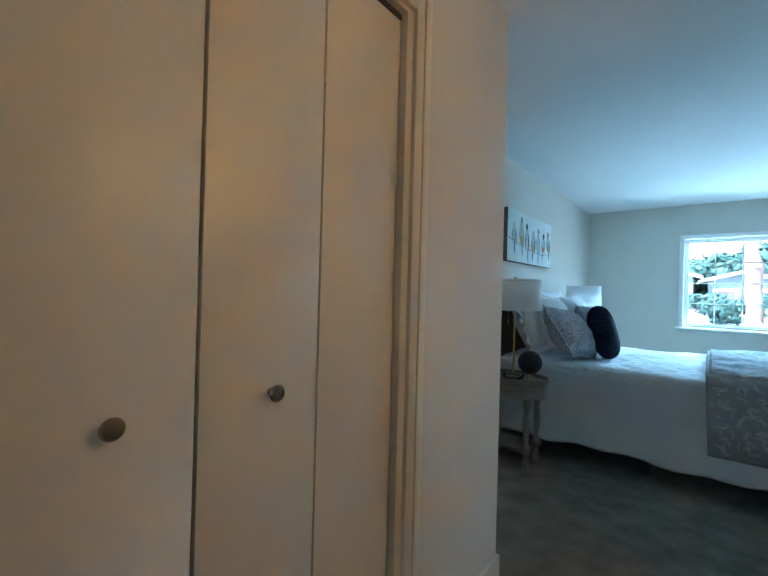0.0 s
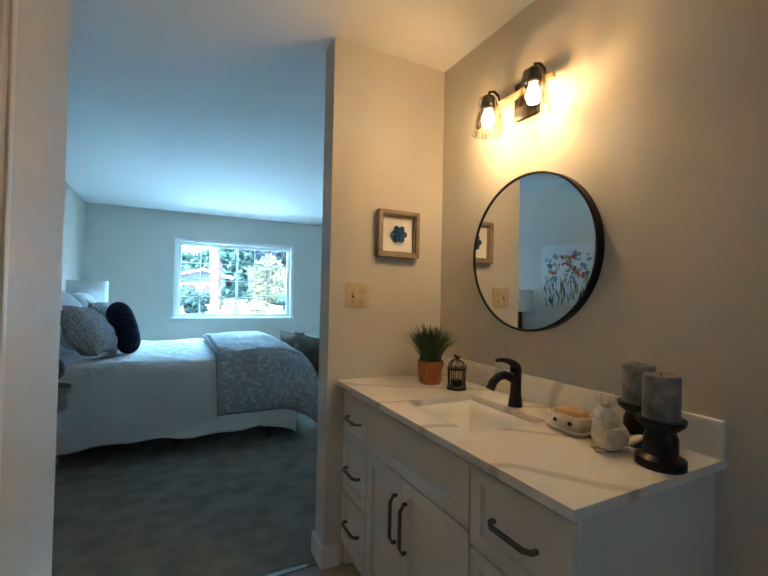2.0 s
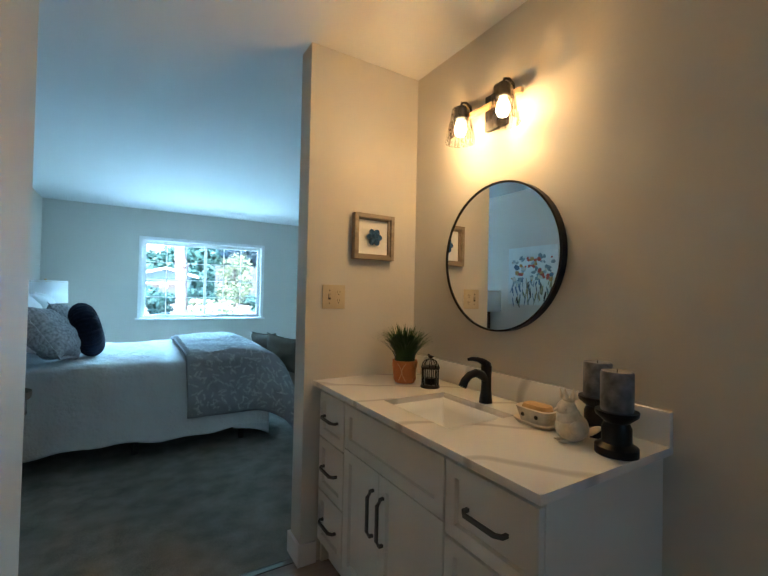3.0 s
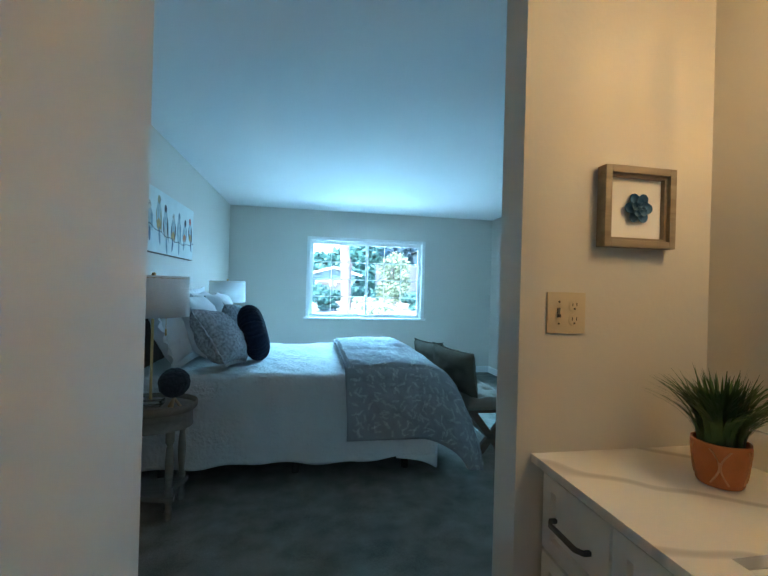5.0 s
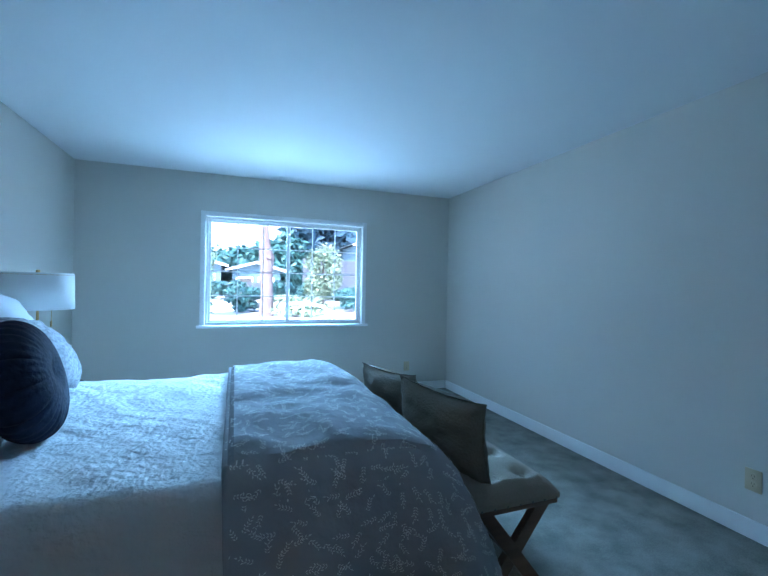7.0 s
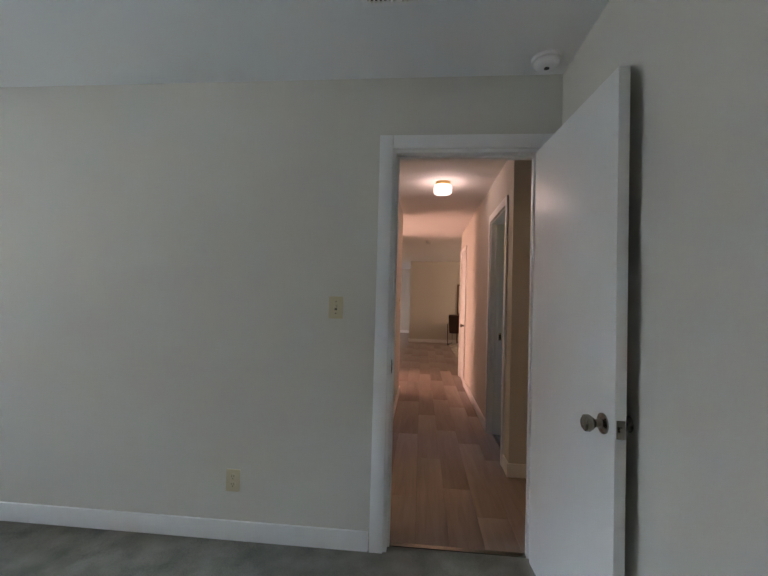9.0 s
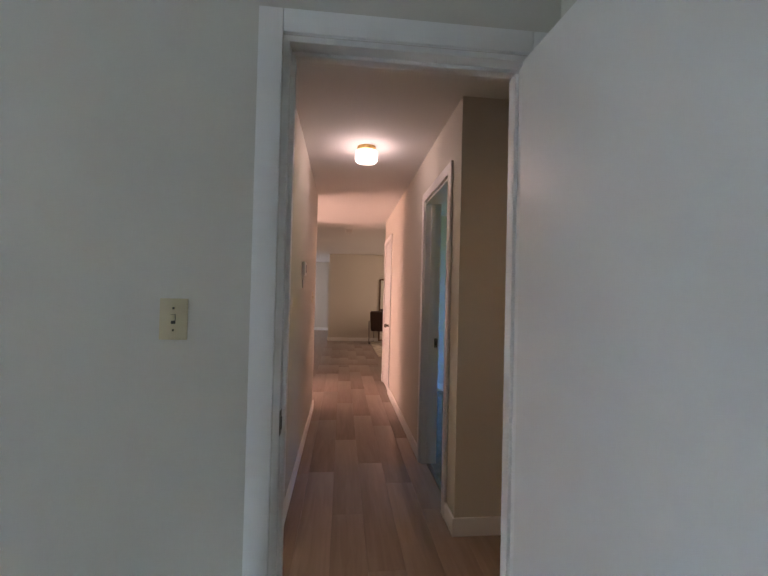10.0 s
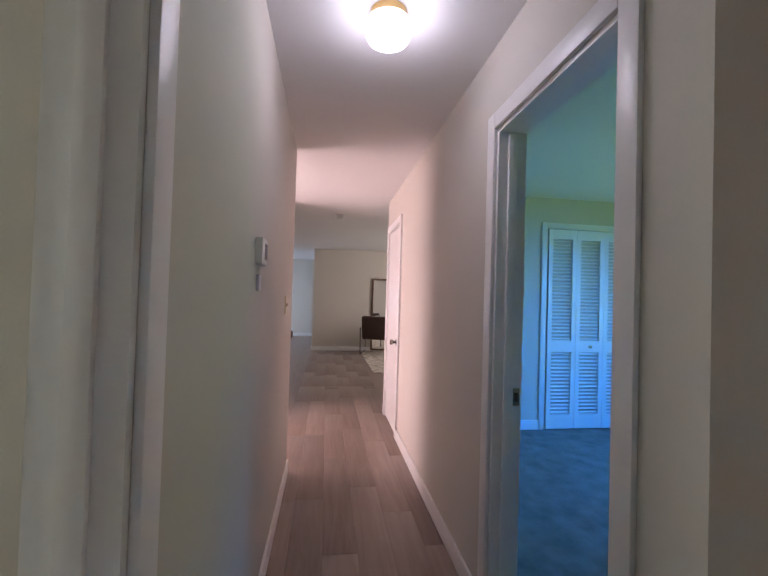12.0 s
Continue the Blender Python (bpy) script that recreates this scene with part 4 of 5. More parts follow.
# along the canvas, tail, crown, lean, facing, head, breast, wing
birds = [(-0.454, -0.157, 0.120, 0.012, -1, "pale", "mist", "slate"), (-0.285, -0.169, 0.190, 0.045, 1, "olive", "ochre", "olive"),
         (-0.140, -0.230, 0.147, 0.055, -1, "dark", "pale", "dark"), (0.046, -0.200, 0.110, -0.035, -1, "pale", "ochre", "dark"),
         (0.181, -0.210, 0.140, 0.010, 1, "slate", "mist", "slate"), (0.345, -0.166, 0.106, -0.045, 1, "dark", "rust", "slate"), (0.492, -0.160, 0.142, 0.060, -1, "red", "ochre", "dark")]
for i, (y, z0, z1, lean, face, c_head, c_breast, c_wing) in enumerate(birds):
    ln = z1 - z0
    body = stroke(y, z0 + 0.28 * ln, z1 - 0.03, lean * 0.5, [0.018, 0.036, 0.044, 0.058, 0.058, 0.046, 0.018], P["mist"], art, "bird_body", 0.0412, i)
    stroke(y, z0 + 0.27 * ln, z1 - 0.46 * ln, lean * 0.35, [0.010, 0.040, 0.044, 0.016], P[c_breast], body, "breast", 0.0416, i + 3, 0.10 * lean)
    stroke(y, z0 + 0.25 * ln, z1 - 0.24 * ln, lean * 0.5, [0.003, 0.013, 0.015, 0.010, 0.003], P[c_wing], body, "wing", 0.0420, i + 5, 0.044)
    stroke(y, z0 + 0.36 * ln, z1 - 0.28 * ln, lean * 0.4, [0.002, 0.009, 0.008, 0.003], P[c_wing], body, "wing", 0.0420, i + 6, -0.047)
    stroke(y, z0, z0 + 0.36 * ln, lean * 0.45, [0.008, 0.016, 0.019, 0.016, 0.008], P["slate" if i % 3 else "dusk"], body, "tail", 0.0424, i + 8, lean * 0.42)
    b = bmesh.new()
    blob(b, y + 0.003 * face, z1 - 0.030, 0.029, 0.031, 0, x=0.0418, wob=0.2, seed=i)
    hd = part("head", b, P[c_head], body)
    b = bmesh.new()
    b.faces.new([b.verts.new((0.0424, y + face * dy, z1 + dz)) for dy, dz in ((0.018, -0.020), (0.040, -0.032), (0.018, -0.036))])
    part("beak", b, P["dark"], hd)
    b = bmesh.new()
    blob(b, y + 0.008 * face, z1 - 0.022, 0.004, 0.004, 0, x=0.0426, n=8)
    part("eye", b, P["dark"], hd)
bm = bmesh.new()
pts = []
for i in range(41):
    k = i / 40
    pts.append((-AW / 2 + AW * k, -0.02 - 0.20 * k + 0.135 * k * k * k - 0.006 * math.sin(i * 0.9)))
for (ya, za), (yb, zb) in zip(pts, pts[1:]):
    bm.faces.new([bm.verts.new((0.0430, yy_, zz_)) for yy_, zz_ in ((ya, za - 0.0026), (yb, zb - 0.0026), (yb, zb + 0.0026), (ya, za + 0.0026))])
part("branch", bm, P["dark"], art)
part("branch", tube([(0.0385, -AW / 2 - 0.0065, -0.02), (0.015, -AW / 2 - 0.007, -0.03), (0.001, -AW / 2 - 0.007, -0.026)], 0.003, 6), P["dark"], art)

flo = thing("flower_painting", (XL, 2.89, 1.47), "square canvas of loose red, blue and ochre flowers", "painting")
part("canvas", boxes((0.003, 0.032, -0.305, 0.305, -0.305, 0.305), bevel=0.002), M_CANVAS, flo)
rng = random.Random(3)
for i in range(130):
    b = bmesh.new()
    low = i < 60
    y, z = rng.uniform(-0.26, 0.26), rng.uniform(-0.28, -0.05) if low else rng.uniform(-0.08, 0.20)
    if low:
        blob(b, y, z, rng.uniform(0.004, 0.012), rng.uniform(0.025, 0.07), rng.uniform(-0.4, 0.4), x=0.033 + i * 0.00003, wob=0.3, seed=i)
    else:
        s = rng.uniform(0.010, 0.034)
        blob(b, y, z, s, s * rng.uniform(0.6, 0.9), rng.uniform(-1, 1), x=0.033 + i * 0.00003, wob=0.5, seed=i)
    part("brush_stroke", b, P[rng.choice(["green", "slate", "dark", "olive", "blue"] if low else ["red", "ochre", "blue", "slate", "pale", "slate", "mist"])], flo)

# ---- dressing area: vanity ----
VY0, VY1, VX0, CT = 0.66, YS, 1.165, 0.835
van = thing("vanity_cabinet", (VX0, VY0, 0), "white shaker vanity cabinet with dark bar pulls", "bathroom vanity")
D, L = XV - VX0, VY1 - VY0
for nm, r in (("side_panel", (0.018, D, 0.0, 0.018, 0.0, CT - 0.025)), ("side_panel", (0.018, D, L - 0.018, L - 0.001, 0.0, CT - 0.025)), ("bottom_panel", (0.06, D, 0.018, L - 0.018, 0.085, 0.105)),
              ("back_panel", (D - 0.02, D - 0.001, 0.018, L - 0.018, 0.105, CT - 0.2)), ("toe_kick", (0.055, 0.075, 0.018, L - 0.018, 0.0, 0.085)), ("top_rail", (0.019, 0.03, 0.0185, L - 0.0185, CT - 0.06, CT - 0.026))):
    part(nm, boxes(r, bevel=0.001), M_VANITY, van)


def shaker(name, y0, y1, z0, z1, rail=0.055):
    """A framed front in one piece: a board whose middle is sunk behind a bevelled frame."""
    bm = boxes((0.0, 0.019, y0, y1, z0, z1), bevel=0.0018)
    face = min(bm.faces, key=lambda f: (round(f.calc_center_median().x, 4), -f.calc_area()))
    bmesh.ops.inset_region(bm, faces=[face], thickness=rail, depth=0.0)
    bmesh.ops.inset_region(bm, faces=[face], thickness=0.003, depth=0.0)
    for v in face.verts:
        v.co.x += 0.0135
    return part(name, bm, M_VANITY, van)


def bar_pull(parent, a, b, out=0.026):
    """A squared bow pull from a to b (local y, z)."""
    (ya, za), (yb, zb) = a, b
    e = 0.12
    p = [(0.002, ya, za), (-out * 0.55, ya, za), (-out, ya + (yb - ya) * e, za + (zb - za) * e), (-out, yb - (yb - ya) * e, zb - (zb - za) * e), (-out * 0.55, yb, zb), (0.002, yb, zb)]
    part("pull", tube(p, 0.0068, square=True), M_PULL, parent, "dark gunmetal bar pull")


def yl(y):
    return y - VY0


def drawer(y0, y1, z0, z1, rail=0.05):
    d = shaker("drawer_front", yl(y0), yl(y1), z0, z1, rail)
    c, z = (yl(y0) + yl(y1)) / 2, (z0 + z1) / 2
    w = 0.065
    bar_pull(d, (c - w, z), (c + w, z))


GAP = 0.009
zs = [0.10, 0.335, 0.575, 0.785]
ys = [VY0 + 0.004, 0.978, 1.602, VY1 - 0.006]
for k in range(3):
    drawer(ys[0], ys[1] - GAP, zs[k] + GAP, zs[k + 1])
    drawer(ys[2] + GAP, ys[3], zs[k] + GAP, zs[k + 1])
shaker("false_front", yl(ys[1]), yl(ys[2]), zs[2] + 0.035, zs[3])
ym = 1.325
for a, b, hy in ((ys[1], ym - 0.002, ym - 0.034), (ym + 0.002, ys[2], ym + 0.034)):
    d = shaker("cabinet_door", yl(a), yl(b), zs[0] + GAP, zs[2] + 0.03, 0.06)
    bar_pull(d, (yl(hy), 0.375), (yl(hy), 0.535))

# worktop with the sink opening
SX0, SX1, SY0, SY1 = 1.235, 1.53, 1.04, 1.415
wt = thing("worktop", (1.13, 0.635, CT - 0.022), "white quartz worktop with grey veins and backsplash", "worktop")
tx, ty, tz = 1.13, 0.635, CT - 0.022
rows = [(1.13, SX0, 0.635, YS - 0.001), (SX1, XV - 0.001, 0.635, YS - 0.001), (SX0, SX1, 0.635, SY0), (SX0, SX1, SY1, YS - 0.001)]
part("slab", boxes(*[(a - tx, b - tx, c_ - ty, d_ - ty, 0, 0.022) for a, b, c_, d_ in rows]), M_QUARTZ, wt)
part("backsplash", boxes((XV - 0.021 - tx, XV - 0.001 - tx, 0.0, YS - 0.001 - ty, 0.022, 0.117), bevel=0.003), M_QUARTZ, wt)
sink = thing("sink", (SX0, SY0, CT), "white rectangular undermount porcelain sink", "sink")
a, b = SX1 - SX0, SY1 - SY0


def basin(u, v):
    # a bowl with sloping sides
    x, y = u * a, v * b
    ex = min(1, min(u, 1 - u) / 0.22)
    ey = min(1, min(v, 1 - v) / 0.22)
    e = min(ex, ey)
    return (x + (0.5 - u) * 0.0, y, -0.022 - 0.125 * (1 - (1 - e) ** 2.2))


thicken(part("bowl", sheet(basin, 28, 32), M_PORC, sink), 0.008)
part("drain", lathe([(0.0, 0.0), (0.022, 0.0), (0.022, 0.004), (0.0, 0.006)], 20, at=(a / 2, b / 2)), M_BLACK, sink).location.z = -0.150

fau = thing("faucet", (1.568, 1.215, CT), "matt black single-lever basin faucet", "faucet")
part("body", tube([(0, 0, 0), (0, 0, 0.008), (0.001, 0, 0.05), (0.002, 0, 0.10), (0.0, 0, 0.135), (-0.006, 0, 0.150)], [0.026, 0.0245, 0.0195, 0.0185, 0.021, 0.016], 20), M_BLACK, fau)
part("spout", tube([(0.0, 0, 0.088), (-0.025, 0, 0.106), (-0.055, 0, 0.116), (-0.085, 0, 0.110), (-0.108, 0, 0.092), (-0.120, 0, 0.070)], [0.016, 0.017, 0.0155, 0.0145, 0.015, 0.0155], 16), M_BLACK, fau)
lv = tube([(0.004, 0, 0.140), (-0.018, 0, 0.156), (-0.045, 0, 0.166), (-0.075, 0, 0.170), (-0.092, 0, 0.169)], [0.017, 0.013, 0.009, 0.008, 0.006], 14)
part("lever", lv, M_BLACK, fau)

# potted grass
pot = thing("potted_grass", (1.495, 1.655, CT), "artificial grass in an orange terracotta pot", "potted plant")
part("pot", lathe([(0.0, 0.0), (0.043, 0.0), (0.047, 0.006), (0.058, 0.095), (0.058, 0.102), (0.053, 0.102), (0.051, 0.085), (0.0, 0.085)], 28), M_TERRA, pot)
for k in range(9):
    t = 2 * math.pi * k / 9
    pts = []
    for i in range(9):
        zz = 0.012 + 0.08 * i / 8
        rr = 0.0475 + 0.0105 * zz / 0.095 + 0.0004
        ph = t + 0.33 * math.sin(i / 8 * math.pi) * (1 if k % 2 else -1)
        pts.append((rr * math.cos(ph), rr * math.sin(ph), zz))
    part("glazed_line", tube(pts, 0.0022, 6), M_TERRALINE, pot)
rng = random.Random(2)
bm = bmesh.new()
for i in range(330):
    t, r0 = rng.uniform(0, 6.28), rng.uniform(0, 0.047)
    ln, bend = rng.uniform(0.14, 0.205), rng.uniform(0.02, 0.14)
    if rng.random() < 0.10:
        ln, bend, t = rng.uniform(0.18, 0.22), rng.uniform(0.10, 0.15), rng.uniform(2.6, 4.4)
    base = Vector((r0 * math.cos(t), r0 * math.sin(t), 0.086))
    dirn, side = Vector((math.cos(t), math.sin(t), 0)), Vector((-math.sin(t), math.cos(t), 0))
    prev = None
    for k in range(6):
        s = k / 5
        p = base + dirn * bend * s * s + Vector((0, 0, 1)) * ln * (s - 0.35 * (bend / 0.15) * s * s)
        w = 0.0048 * (1 - s) ** 0.6 + 0.0003
        cur = (bm.verts.new(p - side * w), bm.verts.new(p + side * w))
        if prev:
            bm.faces.new((prev[0], prev[1], cur[1], cur[0]))
        prev = cur
ob = part("grass_blades", bm, M_GRASS, pot, "long green plastic blades")
ob["kind"] = "stuff"

# small black lantern with a bird on top
lan = thing("lantern", (1.535, 1.515, CT), "small black metal birdcage lantern", "lantern")
part("base", lathe([(0.0, 0), (0.042, 0), (0.042, 0.008), (0.036, 0.014), (0.0, 0.014)], 24), M_BLACK, lan)
part("lid", lathe([(0.034, 0.083), (0.041, 0.083), (0.042, 0.090), (0.034, 0.092)], 24), M_BLACK, lan)
for k in range(8):
    t = 2 * math.pi * k / 8
    part("dome_bar", tube([(0.037 * math.cos(f_) * math.cos(t), 0.037 * math.cos(f_) * math.sin(t), 0.09 + 0.034 * math.sin(f_)) for f_ in (0, 0.4, 0.8, 1.2, 1.5)], 0.002, 6), M_BLACK, lan)
part("candle_cup", lathe([(0.0, 0.014), (0.022, 0.014), (0.022, 0.04), (0.0, 0.04)], 20), M_BLACK, lan)
for k in range(12):
    t = 2 * math.pi * k / 12
    part("bar", tube([(0.036 * math.cos(t), 0.036 * math.sin(t), 0.012), (0.036 * math.cos(t), 0.036 * math.sin(t), 0.086)], 0.0022, 6), M_BLACK, lan)
bm = bmesh.new()
for c_, r_, e_ in (((0, 0, 0.133), 0.010, (0.8, 1.5, 0.8)), ((0, 0.013, 0.139), 0.006, (1, 1, 1)), ((0, -0.017, 0.137), 0.007, (0.5, 1.6, 0.35))):
    made = bmesh.ops.create_icosphere(bm, subdivisions=2, radius=r_)
    for v in made["verts"]:
        v.co = Vector((c_[0] + v.co.x * e_[0], c_[1] + v.co.y * e_[1], c_[2] + v.co.z * e_[2]))
part("bird_finial", bm, M_BLACK, lan, "tiny black bird on the dome")

# soap dish, bird figure, candles
dish = thing("soap_dish", (1.52, 0.945, CT), "crackled ceramic dish holding a bar of soap", "soap dish")


def squarish(profile, sx, sy, n=40, pw=0.55):
    """Stacked rounded rectangles from (scale, z) pairs."""
    bm = lathe(profile, n)
    for v in bm.verts:
        r_ = math.hypot(v.co.x, v.co.y)
        if r_ > 1e-6:
            c_, s_ = v.co.x / r_, v.co.y / r_
            v.co.x, v.co.y = sx * r_ * math.copysign(abs(c_) ** pw, c_), sy * r_ * math.copysign(abs(s_) ** pw, s_)
    return bm


part("saucer", squarish([(0.0, 0.0), (0.80, 0.0), (0.98, 0.012), (0.95, 0.015), (0.78, 0.008), (0.0, 0.008)], 0.050, 0.075), M_CERAMIC, dish)
part("dish", squarish([(0.0, 0.008), (0.66, 0.008), (0.88, 0.052), (0.82, 0.055), (0.70, 0.040), (0.0, 0.036)], 0.050, 0.075), M_CERAMIC, dish)
for dy in (-0.025, 0.025):
    part("drain_hole", lathe([(0.0, 0.0), (0.007, 0.0), (0.006, 0.002), (0.0, 0.002)], 14), M_SLOT, dish).matrix_basis = pose(-0.0395, dy, 0.032, 0, -78, 0)
part("soap", squarish([(0.0, 0.038), (0.9, 0.040), (1.0, 0.052), (0.9, 0.063), (0.0, 0.066)], 0.030, 0.048), M_SOAP, dish, "tan bar of soap")

bm = bmesh.new()


def ball(bm, c_, r, s=(1, 1, 1), m=Matrix()):
    made = bmesh.ops.create_icosphere(bm, subdivisions=3, radius=r)
    for v in made["verts"]:
        v.co = Vector(c_) + m @ Vector((v.co.x * s[0], v.co.y * s[1], v.co.z * s[2]))


ball(bm, (0, -0.004, 0.040), 0.042, (0.88, 1.10, 0.98))
ball(bm, (0, 0.006, 0.066), 0.034, (0.92, 1.0, 1.05))
ball(bm, (0, 0.012, 0.090), 0.0275, (0.95, 1.0, 0.95))
ball(bm, (0, -0.058, 0.026), 0.030, (0.55, 1.15, 0.28), pose(0, 0, 0, -24, 0, 0).to_3x3())
for sx in (-1, 1):
    ball(bm, (0.032 * sx, -0.008, 0.044), 0.024, (0.36, 1.15, 0.95))
    ball(bm, (0.0235 * sx, 0.024, 0.096), 0.0045)
    ball(bm, (0.014 * sx, 0.026, 0.003), 0.012, (0.9, 1.2, 0.4))
tube([(0, 0.034, 0.091), (0, 0.052, 0.086)], [0.008, 0.001], 8, bm=bm)
tube([(0, 0.006, 0.110), (0, 0.006, 0.122)], [0.014, 0.019], 14, bm=bm)
for k in range(6):
    t = 2 * math.pi * k / 6
    tube([(0.016 * math.cos(t), 0.006 + 0.016 * math.sin(t), 0.119), (0.023 * math.cos(t), 0.006 + 0.023 * math.sin(t), 0.146)], [0.007, 0.0012], 6, bm=bm)
for f in bm.faces:
    f.smooth = True
ob = solid("bird_figurine", bm, M_CERAMIC, "white crackled ceramic bird wearing a crown", "figurine")
ob.matrix_world = pose(1.475, 0.80, CT, 0, 0, 60)


def candle(x, y, hold_h):
    h = thing("candle_holder", (x, y, CT), "black turned pillar candle holder", "candle holder", "pair of candle holders")
    part("stand", lathe([(0.0, 0.0), (0.052, 0.0), (0.052, 0.02), (0.036, 0.03), (0.036, hold_h - 0.045), (0.03, hold_h - 0.03), (0.050, hold_h - 0.012), (0.052, hold_h - 0.004), (0.052, hold_h), (0.0, hold_h)], 32), M_BLACK, h)
    cd = thing("candle", (x, y, CT + hold_h), "thick grey mottled pillar candle", "candle", "pair of candles")
    part("wax", lathe([(0.0, 0.0), (0.0385, 0.0), (0.0395, 0.003), (0.0395, 0.098), (0.037, 0.102), (0.03, 0.100), (0.0, 0.098)], 32), M_CANDLE, cd)
    part("wick", tube([(0, 0, 0.098), (0.001, 0.001, 0.108)], 0.001, 5), M_SLOT, cd)


candle(1.50, 0.685, 0.112)
candle(1.605, 0.80, 0.112)

# round mirror
mir = thing("mirror", (XV, 1.268, 1.402), "round wall mirror in a deep black metal frame", "mirror")
R = 0.305


def around(profile):
    bm = lathe(profile, 96)
    bmesh.ops.transform(bm, matrix=pose(0, 0, 0, 0, -90, 0), verts=bm.verts)
    return bm


bm = bmesh.new()
ring = [(R, 0.002), (R, 0.034), (R - 0.008, 0.034), (R - 0.008, 0.024)]
lathe(ring, 96, bm=bm)
bmesh.ops.delete(bm, geom=[f for f in bm.faces if len(f.verts) > 4], context="FACES_ONLY")
bmesh.ops.transform(bm, matrix=pose(0, 0, 0, 0, -90, 0), verts=bm.verts)
part("frame", bm, M_BLACK, mir, "deep black metal rim")
part("glass", around([(0.0, 0.003), (R - 0.007, 0.003), (R - 0.007, 0.030), (0.0, 0.030)]), M_MIRROR, mir, "mirror glass")

# two-light vanity fixture
LY = 1.29
fix = thing("vanity_light", (XV, LY, 2.015), "two-light bath fixture with wavy glass shades, lit", "wall light")
part("backplate", boxes((-0.022, -0.001, -0.058, 0.058, -0.075, 0.075), bevel=0.003), M_BLACK, fix, "dark bronze backplate")
part("crossbar", boxes((-0.052, -0.034, -0.155, 0.155, 0.004, 0.026), bevel=0.002), M_PALEWOOD, fix, "wood-tone crossbar")
part("mount", boxes((-0.034, -0.022, -0.02, 0.02, 0.0, 0.03)), M_BLACK, fix)
for s in (-1, 1):
    y = s * 0.118
    arm = part("arm", tube([(-0.045, y, 0.026), (-0.05, y, 0.05), (-0.075, y, 0.062), (-0.10, y, 0.055), (-0.105, y, 0.03)], 0.006, 8), M_BLACK, fix)
    part("socket", lathe([(0.0, 0.036), (0.022, 0.034), (0.027, 0.026), (0.029, -0.014), (0.024, -0.020), (0.0, -0.021)], 24, at=(-0.105, y)), M_BLACK, fix)
    bm = bmesh.new()
    lathe([(0.030, 0.030), (0.036, 0.026), (0.066, -0.118)], 36, bm=bm)
    bmesh.ops.delete(bm, geom=[f for f in bm.faces if len(f.verts) > 4], context="FACES_ONLY")
    bmesh.ops.translate(bm, verts=bm.verts, vec=(-0.105, y, 0))
    sh = thicken(part("shade", bm, M_WAVY, fix, "wavy clear glass shade"), 0.004)
    bl = part("bulb", lathe([(0.0, -0.095), (0.018, -0.088), (0.027, -0.066), (0.020, -0.038), (0.012, -0.022), (0.0, -0.021)], 20, at=(-0.105, y)), M_BULB, fix, "glowing warm bulb")
    bl.visible_shadow = False
    lamp("vanity_bulb_light", "POINT", pose(XV - 0.105, LY + y, 2.015 - 0.062), 0.64, WARM, 0.0015)


# ---- plates and outlets ----
def plate(name, loc, rz, label, w, rockers):
    """An ivory wall plate in the local x-z plane, facing -y; rockers: rows of (kind, x, z)."""
    p = thing(name, loc, label, "outlet" if "outlet" in name else "light switch", rz=rz)
    part("plate", boxes((-w / 2, w / 2, -0.006, 0, -0.057, 0.057), bevel=0.0025), M_IVORY, p)
    for kind, x, z in rockers:
        if kind == "toggle":
            part("toggle", boxes((x - 0.004, x + 0.004, -0.016, -0.005, z - 0.004, z + 0.012), bevel=0.001), M_IVORY, p)
            part("slot", boxes((x - 0.006, x + 0.006, -0.0068, -0.0055, z - 0.013, z + 0.013)), M_SLOT, p)
        elif kind == "socket":
            bm = lathe([(0.0, 0), (0.017, 0.0), (0.017, 0.0025), (0.0, 0.003)], 20)
            bmesh.ops.transform(bm, matrix=pose(x, -0.0055, z, 90, 0, 0), verts=bm.verts)
            k = part("socket", bm, M_IVORY, p)
            part("slot", boxes((x - 0.007, x - 0.005, -0.0092, -0.008, z - 0.001, z + 0.008)), M_SLOT, k)
            part("slot", boxes((x + 0.005, x + 0.007, -0.0092, -0.008, z - 0.001, z + 0.008)), M_SLOT, k)
            part("slot", boxes((x - 0.0025, x + 0.0025, -0.0092, -0.008, z - 0.011, z - 0.006)), M_SLOT, k)
        else:
            bm = lathe([(0.0, 0), (0.003, 0.0), (0.003, 0.001), (0.0, 0.0012)], 8)
            bmesh.ops.transform(bm, matrix=pose(x, -0.006, z, 90, 0, 0), verts=bm.verts)
            part("screw", bm, M_NICKEL, p)


plate("switch_outlet", (1.222, YS, 1.222), 0, "ivory plate with a toggle switch and a double outlet", 0.117, [("toggle", -0.023, 0), ("socket", 0.023, 0.02), ("socket", 0.023, -0.02), ("screw", -0.023, 0.03), ("screw", -0.023, -0.03)])
plate("light_switch", (XR, 3.098, 1.212), -90, "ivory single toggle switch plate", 0.074, [("toggle", 0, 0), ("screw", 0, 0.03), ("screw", 0, -0.03)])
plate("wall_outlet", (XR, 3.612, 0.302), -90, "ivory double wall outlet", 0.074, [("socket", 0, 0.02), ("socket", 0, -0.02)])
plate("wall_outlet", (2.775, YW, 0.302), 0, "ivory double wall outlet under the window", 0.074, [("socket", 0, 0.02), ("socket", 0, -0.02)])
